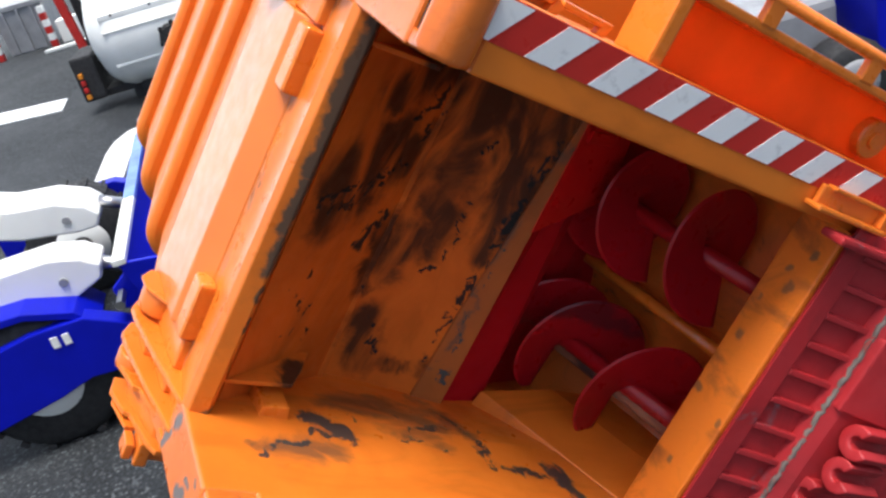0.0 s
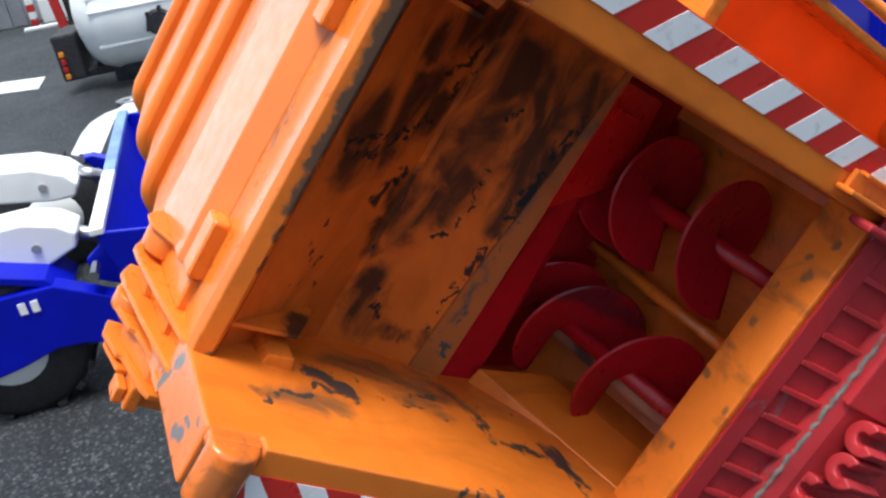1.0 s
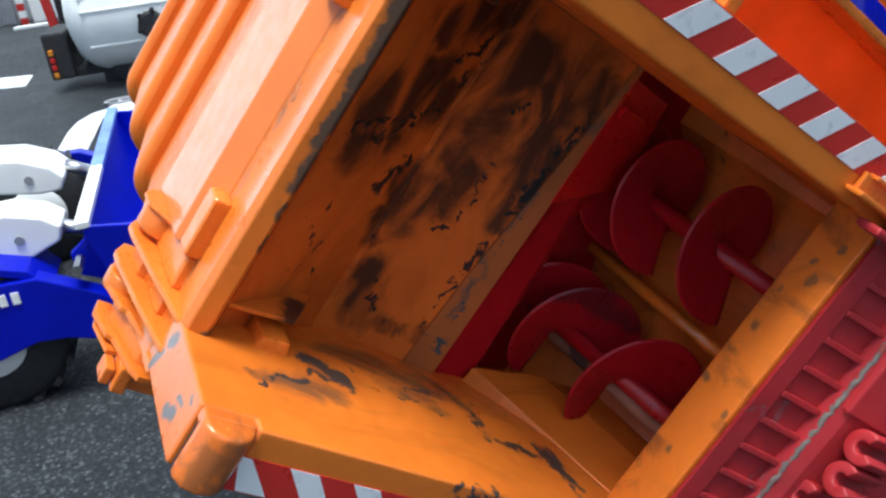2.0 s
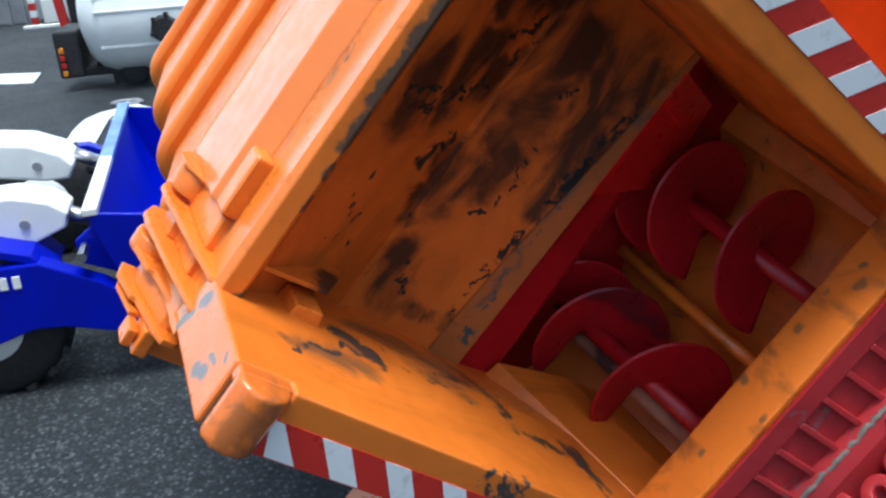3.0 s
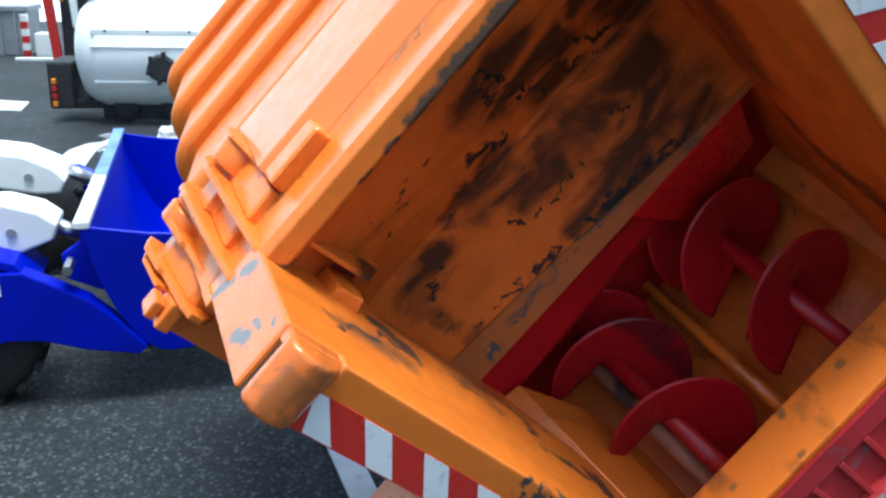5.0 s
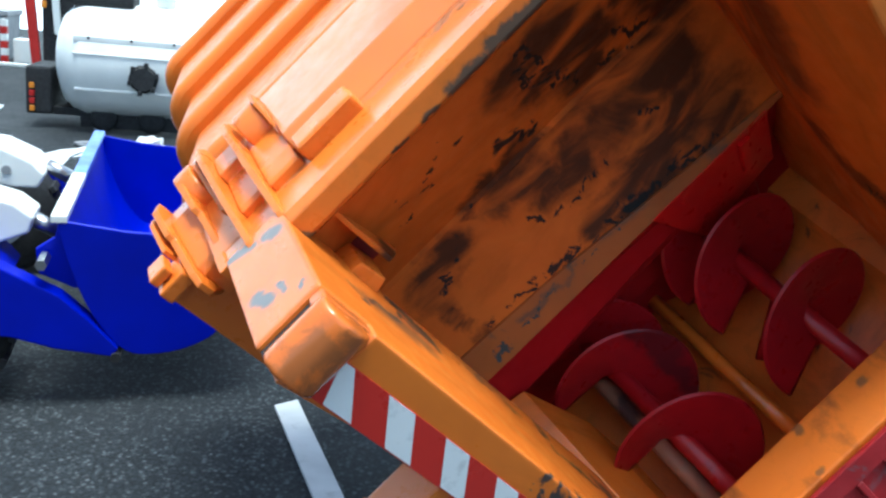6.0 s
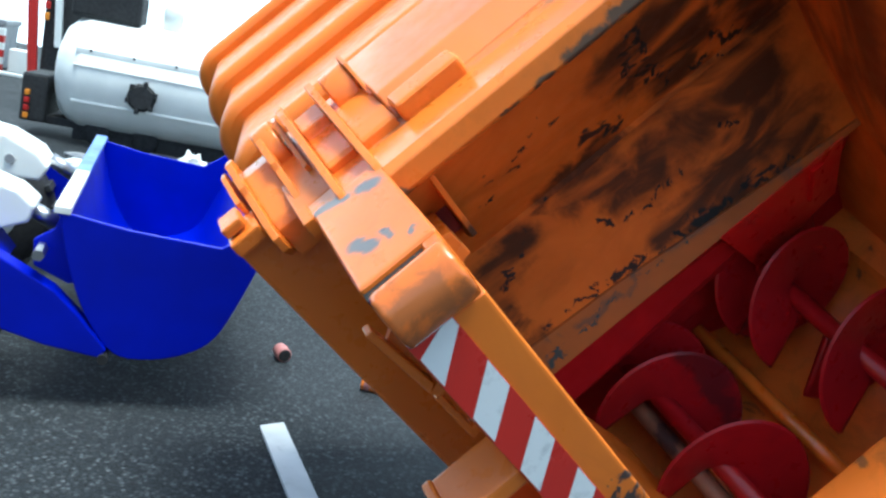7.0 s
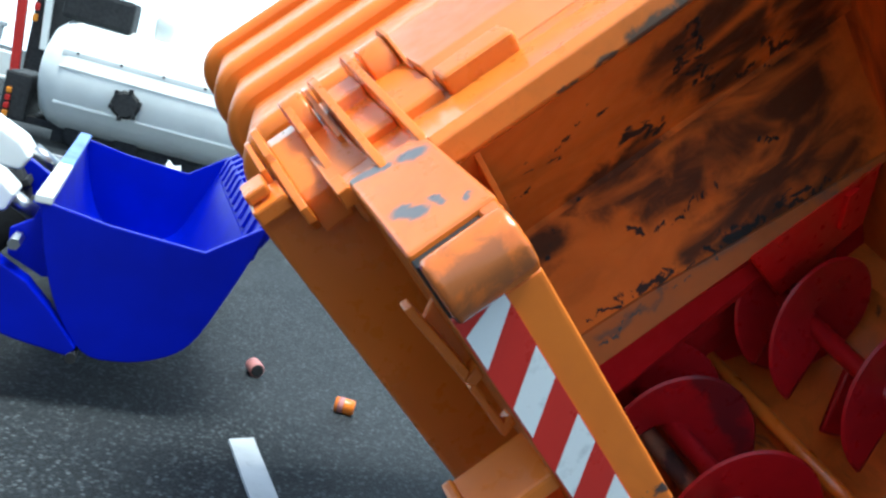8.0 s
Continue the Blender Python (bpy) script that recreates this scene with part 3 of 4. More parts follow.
# lid: deck, raised strip, grip lugs, rim
tp("deck", B(-22, 155, 4, 66, -10, 0.6, 1.0), M_DECK)
tp("raised_strip", P([(65, -1), (64, 6.4), (27, 6.7), (19, 0.8), (19, -1)], 0, 11.5, 121.5, 1.0, 3), M_STRIP, "orange raised strip, its glossy top rubbed")
for x0 in (12.5, 99.5):
    lug = tp("grip_lug", B(x0, x0 + 21, 13.5, 23, 0.2, 6.2, 1.6, 3), M_ORANGE, "ribbed orange grip lug")
    for i in range(6):
        tp("grip_rib", B(x0 + 1.5, x0 + 19.5, 13.42, 13.8, 0.9 + 0.85 * i, 1.35 + 0.85 * i, 0.0), M_ORANGE, parent=lug)
tp("rim", P([(16, -2), (13.5, 0.9), (-2.5, 2.5), (-6, 1.4), (-6.7, -4.4), (-5.4, -6.0), (2, -8.6), (16, -11)], 0, -0.4, 133.4, 0.8, 3), M_RIM, "orange hopper rim with grey wear")


def lid_rib(y, crest, reach):
    """A broad rounded rib that runs over the roof and down both flanks: steep front, long fall to the next."""
    bm = bmesh.new()
    roof = crest - 10.2
    path = [(-37, -160, -1, 0), (-37, roof - 10, -1, 0)]
    for j in range(1, 14):
        a = math.pi - (math.pi / 2) * j / 14
        path.append((-27 + 10 * math.cos(a), roof - 10 + 10 * math.sin(a), math.cos(a), math.sin(a)))
    path.append((-27, roof, 0, 1))
    path += [(133 - x, z, -nx, nz) for x, z, nx, nz in path[::-1]]
    sec = [(-3.4, -14.0), (-2.6, 6.5), (-1.8, 8.8), (0.2, 10.0), (3.2, 10.3), (7.0, 9.7), (reach - 3, -2.4), (reach, -3.4), (reach + 1, -14.0)]
    rings = [[bm.verts.new(Vector((x + nx * b, y + a, z + nz * b)) * MM) for a, b in sec] for x, z, nx, nz in path]
    for a, b in zip(rings, rings[1:]):
        for j in range(len(sec) - 1):
            bm.faces.new((a[j], a[j + 1], b[j + 1], b[j]))
        bm.faces.new((a[-1], a[0], b[0], b[-1]))
        for j in (1, 4, 5):
            bm.edges.get((a[j], b[j])).smooth = False
    bm.faces.new(rings[0])
    bm.faces.new(rings[-1][::-1])
    return bm


for y, crest, reach in ((120, -12, 68), (190, -18, 70), (262, -23, 80), (344, -29, 60)):
    tp("roof_rib", lid_rib(y, crest, reach), M_RIB, smooth=True)
tp("body", B(-30, 163, 112, 400, -245, -46, 12, 5), M_ORANGE, "ribbed orange tailgate body")
tp("body_neck", B(-29, 162, 60, 120, -104, -22, 8, 4), M_ORANGE)
tp("body_neck", B(-29, 162, 92, 120, -245, -98, 8, 4), M_ORANGE)

# inside of the hopper
tp("packer_plate", P([(0.5, -9), (26, -41.6), (37.4, -58.2), (37.2, -60.4), (40.8, -59.4), (41.4, -63), (41.2, -67), (40.4, -77), (39.5, -85), (37, -96.5), (34, -108), (33, -112.6), (35.6, -113.6), (46, -70), (43, -56), (10, -8)], 0, -9, 142, 0.2), M_PACKER, "orange packing plate smeared with dark paint")
tp("packer_back", B(-9, 142, 46.5, 48.5, -70, -6, 0.3), M_RED)


def leaning(bm, y0, z0, slope):
    """Leans an upright piece back or forth with its height."""
    for v in bm.verts:
        v.co.y += (y0 + slope * (v.co.z / MM - z0)) * MM
    return bm


tp("packer_edge", leaning(P([(-9, -100), (38, -102.5), (71, -106), (103, -109), (141, -112), (141, -114), (-9, -113.2)], 1, -1.0, 1.2, 0.3), 34, -108, 0.24), M_PACKER_EDGE, "bare worn lower edge, crusted grey")
red_wall = P([(34, -112), (35, -113.6), (41, -138), (60, -153), (71, -180), (78, -228), (94, -228), (92, -120), (48, -108)], 0, -9, 142, 0.0)
for v in red_wall.verts:
    if v.co.x > 0.06 and -0.16 < v.co.z < -0.13:
        v.co.y += 0.012 if v.co.z > -0.145 else 0.004
tp("red_wall", red_wall, M_RED_WALL)
# patch of light on the red wall, built as a brighter red plate
tp("red_wall_lit_patch", leaning(P([(76, -113), (93, -161), (131, -150), (131, -113)], 1, -1.6, 2.0, 0.5), 33.5, -114, -0.54), M_RED_LIT, "brighter red patch for the light on the hopper wall")
tp("lit_patch_lug", leaning(B(116, 121, -3.6, 1, -138, -117, 0.8), 33.5, -114, -0.54), M_RED_LIT)


def sheared(bm, slope=0.4):
    """Lets a piece fall towards the mouth, as the screws do."""
    for v in bm.verts:
        v.co.z += slope * (v.co.y - 0.02)
    return bm


def trough():
    top = []
    for i in range(61):
        x = -0.3 + 133.6 * i / 60
        c = 29.0 if x < 62.0 else 95.0
        top.append((x, -198 - math.sqrt(max(0.0, 33.0 ** 2 - (x - c) ** 2)) * 0.5))
    return sheared(P([(-9, -198)] + top + [(142, -198), (142, -240), (-9, -240)], 1, -30, 84, 0.0))


tp("trough_floor", trough(), M_TROUGH, "orange double trough under the screws")
tp("divider_rod", tube([(62, 80, -175), (60.6, -29, -212)], 3.0, MM), M_ORANGE, smooth=True)


def auger(mirrored):
    """A sloping shaft with three helical blades, each three quarters of a turn."""
    cx, cz, pitch, slope = 28.0, -180.6, 20.7, 0.43
    sh = tp("auger", flipped(sheared(lathe([(-29, 3.8), (80, 3.8)], (cx + 1.5, 0, cz), 1, 20, MM), slope), mirrored, 124.0), M_RED, "red plastic screw conveyor", smooth=True)
    for y0 in (61.5, 45, 13.5):
        bm = bmesh.new()
        rows = []
        for i in range(-42 if mirrored else 0, 46 if mirrored else 66):
            deg = 163.0 - 4.0 * i
            y = y0 - pitch * (163.0 - deg) / 360.0
            reach = 28.0 * (1.0 if mirrored else min(1.0, 0.93 + 0.03 * i)) * math.sqrt(1.0 - 0.8 * (max(0, i - 56) / 9.5) ** 2)
            d = Vector((math.cos(radians(deg)), 0, math.sin(radians(deg))))
            mid = Vector((cx, y, cz + slope * (y - 20)))
            rows.append([bm.verts.new((mid + Vector((0, o, 0)) + d * r) * MM) for r, o in ((3.6, 4.2), (reach - 1.0, -0.7), (reach, 0.0), (reach - 1.0, 0.8), (3.6, 6.8))])
        for a, b in zip(rows, rows[1:]):
            for j in range(4):
                bm.faces.new((a[j], a[j + 1], b[j + 1], b[j]))
            for j in (1, 2, 3):
                bm.edges.get((a[j], b[j])).smooth = False
        bm.faces.new(rows[0])
        bm.faces.new(rows[-1][::-1])
        tp("flight", flipped(bm, mirrored, 124.0), M_FLIGHT, parent=sh, smooth=True)


for turned in (False, True):
    auger(turned)
tp("axle", tube([(22, 80, -168), (21.5, -28, -213)], 3.8, MM), M_TAN, "bare tan axle under the screw", smooth=True)
tp("sill", P([(-29, -165), (-48.5, -165.5), (-49.5, -176), (-25, -225), (-22, -225)], 0, -0.2, 133.2, 0.9), M_SILL, "orange hopper sill")

# small tray on the far column above the lifter's end
tray = tp("tray", B(137.0, 144.0, -49.0, -47.0, -173, -143, 0.6), M_ORANGE, "small orange tray on the column")
tp("tray_lip", B(136.2, 138.0, -54.0, -47.0, -175, -140, 0.7), M_ORANGE, parent=tray)
tp("tray_lip", B(138.0, 144.0, -52.0, -47.0, -174.5, -172.8, 0.5), M_ORANGE, parent=tray)
tp("tray_lip", B(143.2, 144.6, -51.0, -47.0, -174, -146, 0.5), M_ORANGE, parent=tray)

# red bin lifter below the sill: flat flange, recessed comb, crusted frame, hooks
lifter = tp("bin_lifter", P([(-49.8, -166), (-51.5, -165.5), (-52.8, -174), (-50.6, -175), (-54.6, -193), (-44, -200), (-40, -190)], 0, -3, 136, 0.4), M_RED_DUSTY, "dusty red comb plate of the bin lifter")
for i in range(12):
    x = 2.5 + 11.4 * i
    tp("comb_rib", P([(-50.2, -174), (-52.9, -174.5), (-57.2, -192.5), (-54, -194)], 0, x - 1.1, x + 1.1, 0.4), M_RED_DUSTY, parent=lifter)
frame_bar = tp("lifter_frame", P([(-54, -192), (-59.5, -192.5), (-63, -197), (-69, -222), (-70, -268), (-50, -268)], 0, -3, 136, 1.0), M_RED_DUSTY, "red frame with crusted grey edge", parent=lifter)
crust_rng = random.Random(5)
chain = [(-3 + 1.6 * k, -58.9 - crust_rng.uniform(0, 0.5), -192.3 - crust_rng.uniform(0, 1.3)) for k in range(88)]
tp("crust", tube(chain, 1.05, MM, 7), M_CRUST, "dried grey crust", parent=frame_bar, smooth=True)
tp("frame_rib", P([(-60, -194), (-63.5, -194), (-70.5, -217), (-67, -222)], 0, 77, 106, 0.8), M_RED_DUSTY, parent=lifter)
tp("lifter_end", B(129.4, 132.4, -58.5, -49, -238, -152, 1.2), M_RED_DUSTY, parent=lifter)
for x, y in ((70.5, -71.5), (57.5, -73), (43.5, -66.5)):
    ring = [(x + 6.5 * math.cos(a), y + 6.5 * math.sin(a)) for a in (radians(-28 + 278 * j / 16) for j in range(17))]
    ring += [(x + 2.3 * math.cos(a), y + 2.3 * math.sin(a)) for a in (radians(250 - 278 * j / 16) for j in range(17))]
    tp("hook", P(ring, 2, -220, -200, 0.9, 2, 50), M_RED_DUSTY, parent=lifter, smooth=True)

# unseen wheels and chassis, added to bear the tilted truck and shade the ground
for x in (-30, 163):
    for y in (95, 150):
        tp("wheel", lathe([(x - 14, 20), (x - 14, 38), (x - 10, 45), (x + 10, 45), (x + 14, 38), (x + 14, 20)], (0, y, -WHEEL_DROP), 0, 28, MM), M_BLACK, smooth=True)
tp("chassis", B(-28, 161, 92, 396, -350, -243, 4), M_BLACK)
tp("axle_beam", B(-20, 153, 85, 160, -WHEEL_DROP - 8, -348, 3), M_BLACK)

# ---- blue wheel loader beside the truck ----
LOADER = pose(-0.270, 0.715, 0, 0, 0, 0) @ Matrix(((0.99, -0.14, 0, 0), (0.14, 0.99, 0, 0), (0, 0, 1, 0), (0, 0, 0, 1)))
loader = thing("wheel_loader", LOADER, "blue plastic toy wheel loader with white lift links, bucket raised", "toy loader")
BZ = 0.153
SHELL = [(0.0, 0.0), (0.0098, -0.0385), (0.026, -0.0777), (0.0496, -0.107), (0.0763, -0.1102), (0.104, -0.1029), (0.1256, -0.0866), (0.1422, -0.0483), (0.156, -0.0076)]
BW = 0.40


def rounded(pts, n=4):
    """A smooth curve through the points."""
    out = []
    for i in range(len(pts) - 1):
        p0, p1, p2, p3 = (Vector(pts[min(max(k, 0), len(pts) - 1)]) for k in (i - 1, i, i + 1, i + 2))
        for j in range(n):
            t = j / n
            out.append(tuple(0.5 * (2 * p1 + (p2 - p0) * t + (2 * p0 - 5 * p1 + 4 * p2 - p3) * t * t + (3 * p1 - p0 - 3 * p2 + p3) * t ** 3)))
    return out + [tuple(pts[-1])]


SHELL = rounded(SHELL)


def offset_in(pts, d):
    out = []
    for i, p in enumerate(pts):
        a, c = Vector(pts[max(i - 1, 0)]), Vector(pts[min(i + 1, len(pts) - 1)])
        t = (c - a).normalized()
        out.append((p[0] - t.y * d, p[1] + t.x * d))
    return out


def lz(pts):
    return [(x, z + BZ) for x, z in pts]


def build_loader():
    bucket = part("bucket", prism(lz(SHELL + offset_in(SHELL, 0.004)[::-1]), 1, 0.0, BW, 0.0), M_BLUE, loader, "deep blue bucket")
    plate = lz(SHELL + [(0.1614, 0.0178), (0.1198, -0.0131), (0.05, -0.008)])
    for y in (-0.003, BW - 0.002):
        part("side_plate", prism(plate, 1, y, y + 0.005, 0.001), M_BLUE, bucket)
    part("top_edge", box(-0.004, 0.008, 0.16, BW + 0.004, BZ - 0.002, BZ + 0.004, 0.001), M_BLUE_EDGE, bucket, "scuffed pale blue edge")
    # near half of the blue edge is coloured white for its reflection
    part("top_edge", box(-0.004, 0.008, -0.004, 0.159, BZ - 0.002, BZ + 0.004, 0.001), M_WHITE, bucket, "white half of the edge, its reflection put into the colour")
    part("lip", prism(lz([(0.153, -0.012), (0.157, -0.013), (0.1635, 0.016), (0.161, 0.018)]), 1, 0.002, BW - 0.002, 0.0006), M_BLUE, bucket)
    for i in range(11):
        y = 0.012 + i * (BW - 0.036) / 10
        part("tooth", prism(lz([(0.152, -0.004), (0.162, -0.004), (0.181, 0.032), (0.178, 0.034), (0.158, 0.016)]), 1, y, y + 0.013, 0.0008), M_BLUE, bucket)
    arm = [(-0.2, -0.05), (-0.09, -0.034), (-0.064, -0.034), (-0.044, -0.0345), (-0.0226, -0.046), (0.003, -0.06), (0.022, -0.078), (0.045, -0.1035), (0.041, -0.1105), (0.0, -0.1035), (-0.034, -0.093), (-0.0586, -0.0908), (-0.09, -0.1), (-0.2, -0.12)]
    for y in (-0.008, BW - 0.03):
        a = part("lift_arm", prism(lz(arm), 1, y, y + 0.02, 0.0015), M_BLUE, loader)
        part("pin", lathe([(y - 0.003, 0.004), (y + 0.022, 0.004)], (0.043, 0, BZ - 0.1105), 1, 12), M_BLACK, a)
        part("bolt", lathe([(y - 0.002, 0.0045), (y + 0.024, 0.0045)], (-0.0105, 0, BZ - 0.034), 1, 6), M_STEEL, a, "steel hexagon bolt")
    for x in (-0.076, -0.066):
        part("lettering_bar", box(x, x + 0.006, -0.0095, -0.0078, BZ - 0.052, BZ - 0.042), M_WHITE, loader, "white lettering shape")
    bracket = [(0.0, -0.004), (-0.004, -0.02), (-0.018, -0.03), (-0.016, -0.05), (0.01, -0.062), (0.02, -0.06)]
    for y in (0.02, 0.12, 0.26, BW - 0.04):
        part("bracket", prism(lz(bracket), 1, y, y + 0.008, 0.001), M_BLUE, bucket)
    near = [(-0.22, 0.012), (-0.06, 0.012), (-0.034, 0.004), (-0.02, -0.007), (-0.024, -0.02), (-0.05, -0.03), (-0.2, -0.03)]
    far = [(-0.22, 0.085), (-0.1, 0.036), (-0.06, 0.03), (-0.034, 0.018), (-0.024, 0.006), (-0.03, -0.006), (-0.05, -0.006), (-0.1, 0.004), (-0.2, 0.04)]
    for link, y0, y1, zr in ((near, 0.03, 0.075, -0.012), (far, 0.13, 0.19, 0.01)):
        part("lift_link", prism(lz(link), 1, y0, y1, 0.003, seg=3), M_WHITE, loader, "white lift link")
        part("piston_rod", tube([(-0.026, (y0 + y1) / 2, BZ + zr), (-0.004, (y0 + y1) / 2, BZ + zr - 0.012)], 0.0065), M_STEEL, loader, "bright piston rod", smooth=True)
        part("pivot_bolt", lathe([(y0 - 0.002, 0.004), (y1 + 0.002, 0.004)], (-0.055, 0, BZ + zr), 1, 12), M_GREY, loader)
    for y in (0.0, BW - 0.07):
        w = part("wheel", lathe([(y, 0.03), (y + 0.002, 0.058), (y + 0.008, 0.066), (y + 0.05, 0.066), (y + 0.056, 0.058), (y + 0.058, 0.03)], (-0.1, 0, 0.066), 1, 36), M_BLACK, loader, smooth=True)
        part("rim", lathe([(y - 0.001, 0.006), (y - 0.002, 0.03), (y + 0.004, 0.034), (y + 0.05, 0.034)], (-0.1, 0, 0.066), 1, 24), M_WHITE, w, smooth=True)
        for i in range(18):
            a = 2 * math.pi * i / 18
            bm = box(-0.004, 0.004, y + 0.004, y + 0.054, 0.064, 0.0695, 0.001)
            bmesh.ops.transform(bm, matrix=pose(-0.1, 0, 0.066, 0, math.degrees(a), 0), verts=bm.verts)
            part("tread_block", bm, M_BLACK, w)
    part("mudguard", prism([(-0.2, 0.13), (-0.14, 0.14), (-0.09, 0.1385), (-0.05, 0.125), (-0.034, 0.106), (-0.038, 0.104), (-0.056, 0.12), (-0.09, 0.132), (-0.14, 0.133), (-0.2, 0.124)], 1, -0.004, 0.06, 0.0008), M_BLUE, loader)
    part("axle", lathe([(0.0, 0.012), (BW - 0.02, 0.012)], (-0.1, 0, 0.066), 1, 14), M_BLACK, loader)


build_loader()

# ---- white tank truck ----
tank_truck = thing("tank_truck", pose(-0.62, 2.1, 0, 0, 0, 2), "white toy tank truck with a dark round hatch", "toy truck")


def build_tank_truck():
    r, zc = 0.122, 0.148
    prof = [(0.0, 0.03), (0.004, 0.06), (0.016, 0.092), (0.036, 0.112), (0.062, r), (0.78, r), (0.81, 0.11), (0.83, 0.08), (0.835, 0.03)]
    tank = part("tank", lathe(prof, (0, 0, zc), 0, 48), M_WHITE, tank_truck, smooth=True)
    for z, d in ((0.198, 0.012), (0.168, 0.006), (0.094, 0.006)):
        yy = -math.sqrt(max(0.0, r * r - (z - zc) ** 2))
        part("side_moulding", box(0.05, 0.8, yy - 0.003, yy + 0.012, z - d / 2, z + d / 2, 0.002), M_WHITE, tank)
    for i in range(9):
        yy = -math.sqrt(r * r - 0.05 ** 2) - 0.004
        part("rivet", lathe([(yy, 0.003), (yy + 0.006, 0.003)], (0.08 + 0.085 * i, 0, 0.2), 1, 8), M_BLACK, tank)
    hy = -math.sqrt(r * r - 0.025 ** 2)
    hatch = part("hatch", lathe([(hy - 0.012, 0.018), (hy - 0.012, 0.024), (hy - 0.004, 0.03), (hy + 0.01, 0.03)], (0.19, 0, 0.125), 1, 10), M_BLACK, tank_truck, "black round hatch with clamps")
    for i in range(6):
        a = 2 * math.pi * i / 6 + 0.3
        part("clamp", box(0.19 + 0.028 * math.cos(a) - 0.004, 0.19 + 0.028 * math.cos(a) + 0.004, hy - 0.014, hy, 0.125 + 0.03 * math.sin(a) - 0.005, 0.125 + 0.03 * math.sin(a) + 0.005, 0.001), M_BLACK, hatch)
    part("chassis", box(-0.05, 0.85, -0.05, 0.05, 0.028, 0.045, 0.003), M_BLACK, tank_truck)
    part("underrun", box(0.05, 0.8, -0.05, -0.035, 0.005, 0.03, 0.003), M_BLACK, tank_truck)
    tail = part("tail_unit", box(-0.055, -0.004, -0.07, 0.07, 0.03, 0.13, 0.006), M_BLACK, tank_truck)
    for i, m in enumerate((M_AMBER, M_LAMP_RED, M_LAMP_RED, M_AMBER)):
        part("tail_lamp", box(-0.046, -0.036, -0.078, -0.069, 0.036 + 0.016 * i, 0.048 + 0.016 * i, 0.002), m, tail)
    for x in (0.1, 0.2, 0.68, 0.78):
        part("wheel", lathe([(-0.06, 0.012), (-0.06, 0.024), (-0.056, 0.028), (-0.03, 0.028), (-0.027, 0.024)], (x, 0, 0.028), 1, 24), M_BLACK, tank_truck, smooth=True)
    part("top_gear", box(0.02, 0.16, -0.05, 0.05, 0.262, 0.33, 0.01), M_BLACK, tank_truck)
    part("beacon", lathe([(0.27, 0.02), (0.31, 0.022), (0.33, 0.014), (0.335, 0.004)], (0.22, 0, 0), 2, 16), M_WHITE, tank_truck, smooth=True)


build_tank_truck()

# ---- vehicles and boxes further off ----
rear_truck = thing("flatbed_truck", pose(-0.84, 2.75, 0, 0, 0, 4), "dark toy truck with red frame seen from behind", "toy truck")
part("body", box(0.012, 0.22, -0.03, 0.3, 0.06, 0.34, 0.012), M_BLACK, rear_truck)
part("red_post", prism([(-0.012, 0.05), (0.012, 0.05), (-0.012, 0.36), (-0.038, 0.36)], 1, -0.05, -0.03, 0.003), M_LAMP_RED, rear_truck)
part("white_post", prism([(0.05, 0.15), (0.068, 0.15), (0.055, 0.36), (0.035, 0.36)], 1, -0.06, -0.04, 0.003), M_WHITE, rear_truck)
part("axle_box", box(0.0, 0.2, -0.03, 0.2, 0.0, 0.07, 0.01), M_BLACK, rear_truck)
for i in range(4):
    part("tail_lamp", box(0.016, 0.03, -0.056, -0.048, 0.22 + 0.03 * i, 0.24 + 0.03 * i, 0.003), (M_AMBER, M_LAMP_RED)[i % 2], rear_truck)
part("white_tank", lathe([(-0.05, 0.012), (-0.048, 0.026), (-0.03, 0.03), (0.1, 0.03)], (0.16, 0, 0.35), 1, 18), M_WHITE, rear_truck, smooth=True)

skip = thing("skip", pose(-1.2, 3.4, 0, 0, 0, 2), "grey toy skip container with ribbed sides", "container")
part("tub", prism([(-0.08, 0.0), (0.08, 0.0), (0.088, 0.16), (-0.088, 0.16)], 1, -0.06, 0.12, 0.006), M_GREY, skip)
part("skip_rim", box(-0.094, 0.094, -0.066, 0.126, 0.15, 0.168, 0.003), M_GREY, skip)
for x in (-0.05, 0.0, 0.05):
    part("stiffener", box(x - 0.005, x + 0.005, -0.068, -0.058, 0.0, 0.15, 0.002), M_GREY, skip)
barrier = thing("barrier", pose(-1.105, 3.3, 0, 0, 0, 2), "red and white striped toy barrier post", "barrier", "barriers by the skip")
for i in range(6):
    part("band", box(-0.011, 0.011, -0.011, 0.011, 0.024 * i, 0.024 * i + 0.024, 0.002), (M_LAMP_RED, M_WHITE)[i % 2], barrier)
copy_thing(barrier, pose(-1.3, 3.3, 0, 0, 0, 2))
crate = tagged(part("crate", box(-0.035, 0.035, -0.03, 0.03, 0.0, 0.08, 0.004), M_WHITE), "small white plastic crate on asphalt", "crate")
crate.matrix_world = pose(-1.05, 3.35, 0, 0, 0, 3)
plank = tagged(part("plank", box(-0.09, 0.09, -0.012, 0.012, 0.0, 0.012, 0.003), M_WHITE), "white plastic strip lying on asphalt", "strip")
plank.matrix_world = pose(-1.02, 3.19, 0, 0, 0, 2)
cap = tagged(part("cap", lathe([(0.0, 0.022), (0.016, 0.022), (0.022, 0.014), (0.023, 0.004)], (0, 0, 0), 2, 20), M_WHITE, smooth=True), "white plastic cap lying on asphalt", "cap")
cap.matrix_world = pose(-0.95, 3.12, 0)

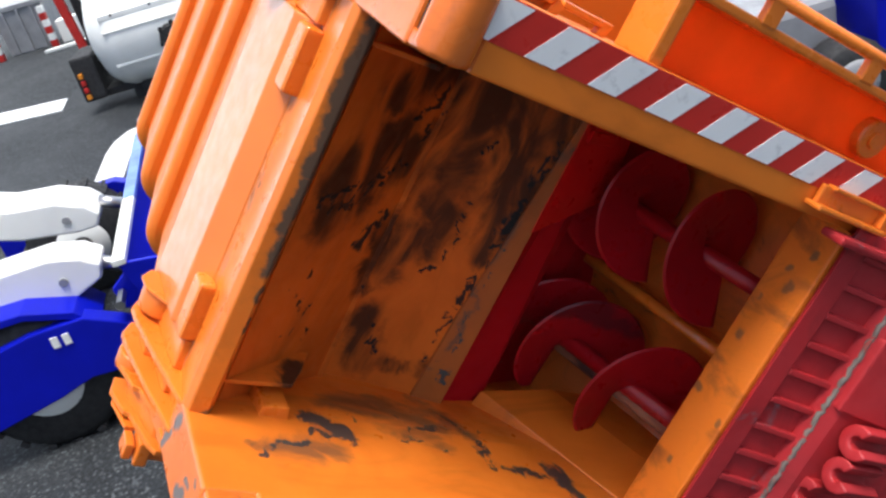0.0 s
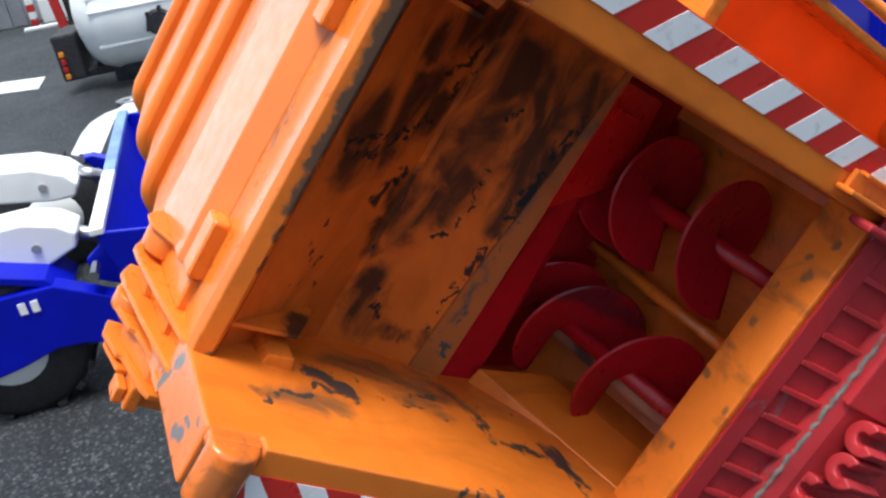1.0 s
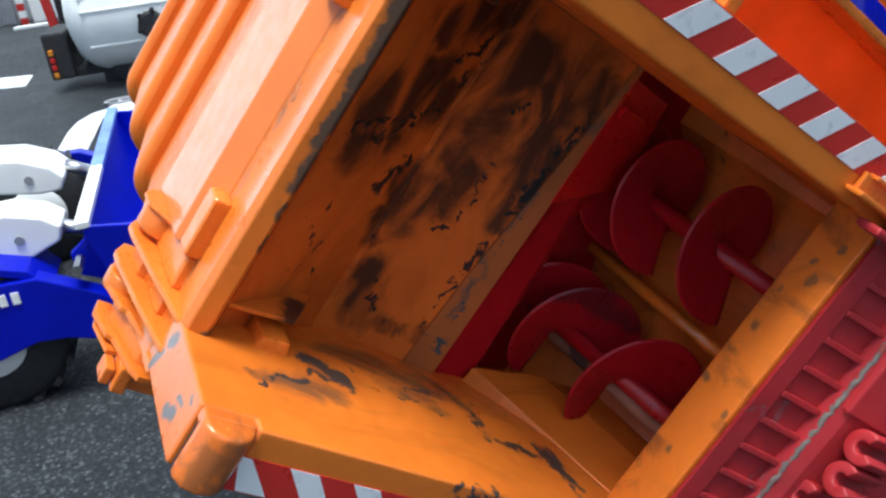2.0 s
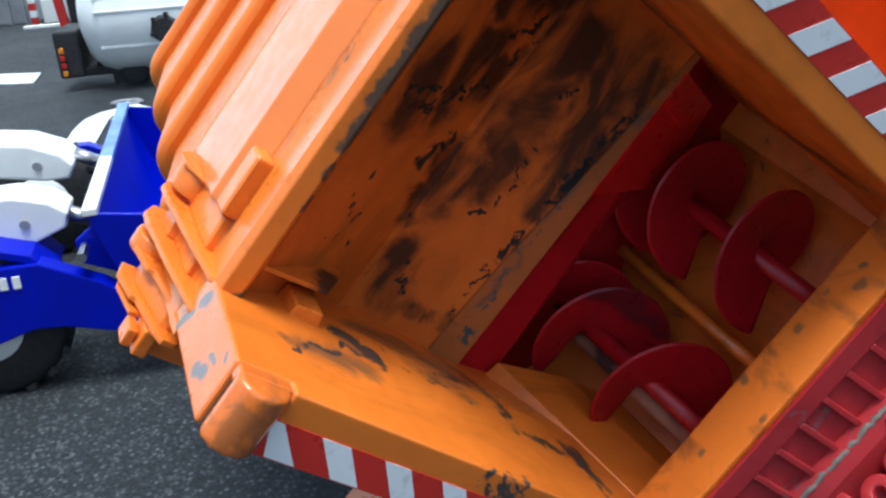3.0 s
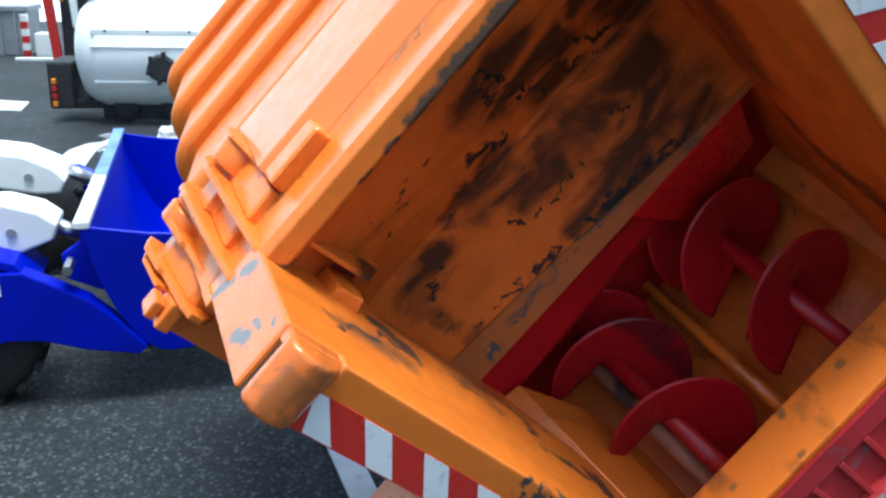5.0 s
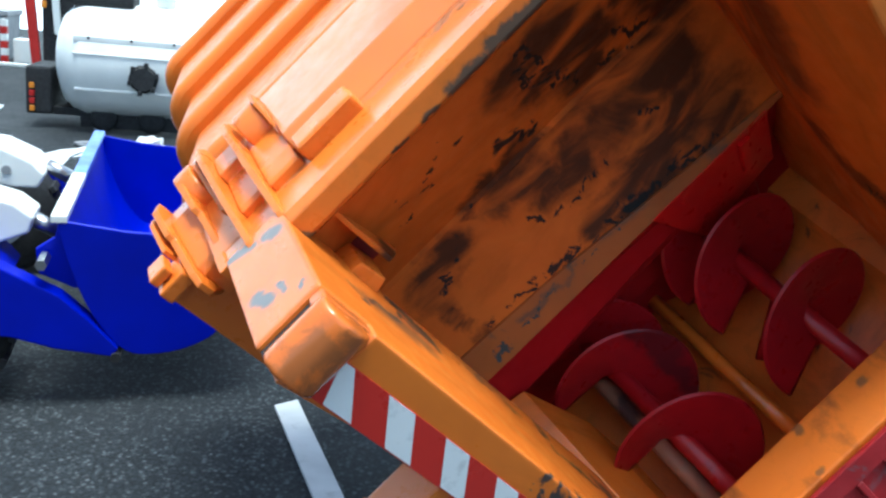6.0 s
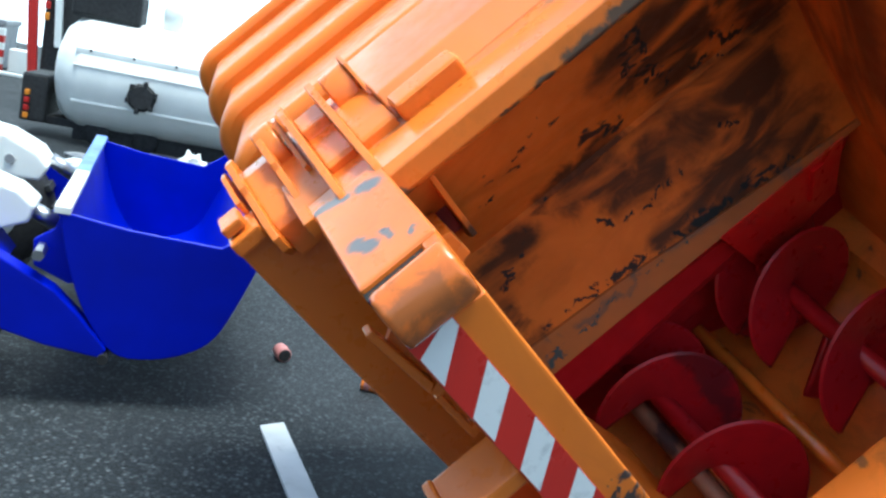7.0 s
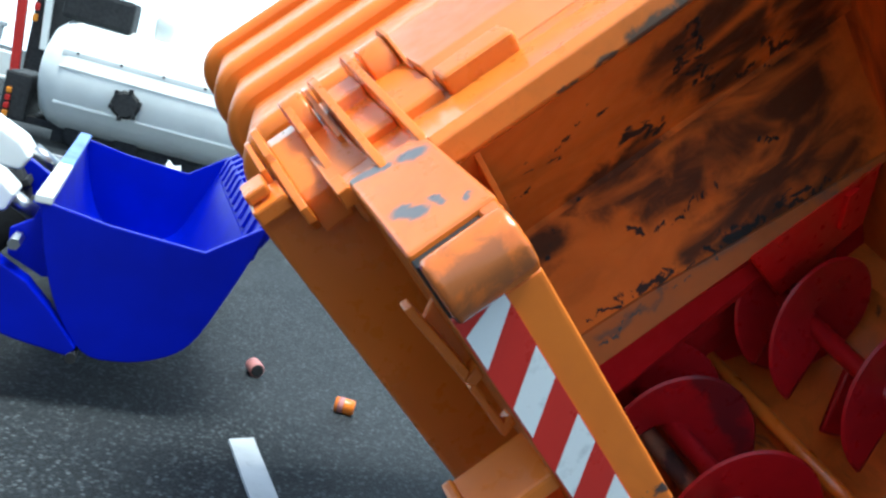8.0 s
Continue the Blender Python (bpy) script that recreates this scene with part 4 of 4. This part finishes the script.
blue_truck = thing("tipper_truck", pose(0.6, 0.98, 0, 0, 0, 0), "blue toy tipper truck with grey wheels", "toy truck")
part("tipper_body", box(-0.09, 0.2, -0.08, 0.12, 0.03, 0.24, 0.006), M_BLUE, blue_truck)
for z in (0.06, 0.1):
    part("body_rib", box(-0.06, 0.2, -0.086, -0.079, z, z + 0.012, 0.002), M_BLUE, blue_truck)
part("body_post", box(-0.094, -0.08, -0.088, 0.1, 0.03, 0.24, 0.003), M_BLUE, blue_truck)
part("frame", box(-0.32, 0.2, -0.06, 0.1, 0.035, 0.052, 0.004), M_WHITE, blue_truck)
part("engine", box(-0.2, -0.11, -0.04, 0.1, 0.05, 0.13, 0.01), M_GREY, blue_truck)
for x in (-0.12, 0.02, 0.12):
    w = part("wheel", lathe([(-0.09, 0.02), (-0.09, 0.042), (-0.084, 0.046), (-0.05, 0.046), (-0.045, 0.03)], (x, 0, 0.046), 1, 28), M_BLACK, blue_truck, smooth=True)
    part("rim", lathe([(-0.094, 0.006), (-0.093, 0.02), (-0.089, 0.028), (-0.08, 0.028)], (x, 0, 0.046), 1, 24), M_GREY, w, smooth=True)
part("side_board", box(-0.33, -0.21, -0.06, 0.1, 0.05, 0.14, 0.006), M_WHITE, blue_truck)


def crumple(name, size, co, material, label, category, seed, group=""):
    bm = bmesh.new()
    bmesh.ops.create_icosphere(bm, subdivisions=3, radius=1)
    for v in bm.verts:
        n = noise.noise(v.co * 2.1 + Vector((seed, seed * 0.7, 3)))
        n2 = abs(noise.noise(v.co * 4.5 + Vector((seed * 2, 1, 0))))
        v.co *= 0.85 + 0.5 * n - 0.35 * n2
        v.co = Vector((v.co.x * size[0], v.co.y * size[1], max(v.co.z, -0.55) * size[2]))
    lo = min(v.co.z for v in bm.verts)
    for v in bm.verts:
        v.co.z -= lo
    ob = part(name, bm, material)
    ob.matrix_world = pose(*co, 0, 0, seed * 47)
    return tagged(ob, label, category, group)


for i, (x, y, sx, sy, sz) in enumerate(((-0.37, 1.74, 0.045, 0.03, 0.035), (-0.29, 1.8, 0.05, 0.035, 0.04), (-0.2, 1.86, 0.05, 0.04, 0.035), (-0.24, 1.72, 0.04, 0.03, 0.025), (-0.14, 1.9, 0.05, 0.035, 0.04))):
    crumple("crumpled_bag", (sx, sy, sz), (x, y, 0), M_WHITE, "crumpled white plastic bag on asphalt", "rubbish", 1.3 + i, "rubbish heap")
for i, (x, y) in enumerate(((-0.325, 1.72), (-0.18, 1.79), (-0.1, 1.84))):
    crumple("scrap", (0.022, 0.02, 0.02), (x, y, 0), M_LAMP_RED, "crumpled red scrap on asphalt", "rubbish", 7.3 + i, "rubbish heap")
clip = tagged(part("wire_clip", tube([(-0.03, 0, 0.004), (-0.02, 0.02, 0.004), (0.015, 0.022, 0.004), (0.03, 0.0, 0.004), (0.012, -0.016, 0.004), (-0.02, -0.012, 0.004)], 0.004), M_GREY, smooth=True), "bent grey wire clip on asphalt", "clip")
clip.matrix_world = pose(-0.5, 1.85, 0)


def little_can(name, co, rz, body, end, label):
    e = thing(name, pose(*co, 0, 0, rz) @ Matrix.Scale(0.75, 4), label, "can")
    part("can_body", lathe([(-0.012, 0.0085), (-0.011, 0.0095), (0.011, 0.0095), (0.012, 0.0085)], (0, 0, 0.0095), 1, 24), body, e, smooth=True)
    part("can_end", lathe([(-0.0128, 0.004), (-0.0128, 0.0078), (-0.0118, 0.0084)], (0, 0, 0.0095), 1, 20), end, e)
    part("can_band", lathe([(0.001, 0.0097), (0.008, 0.0097)], (0, 0, 0.0095), 1, 24), M_PINKISH, e, smooth=True)


little_can("paint_can", (-0.086, 0.885, 0), 18, M_PINKISH, M_BLACK, "small pink paint can with dark opening lying on asphalt")
little_can("paint_can", (0.0, 0.832, 0), 78, M_ORANGE, M_ORANGE, "small orange and brown paint can lying on asphalt")

# glowing backdrop added for the pale distance and the highlights on the roof ribs
wall = tagged(part("backdrop", box(-9, 5, 5.0, 5.2, 0.0, 2.6), M_GLOW), "glowing pale backdrop for the bright distance behind the road", "backdrop", kind="structure")
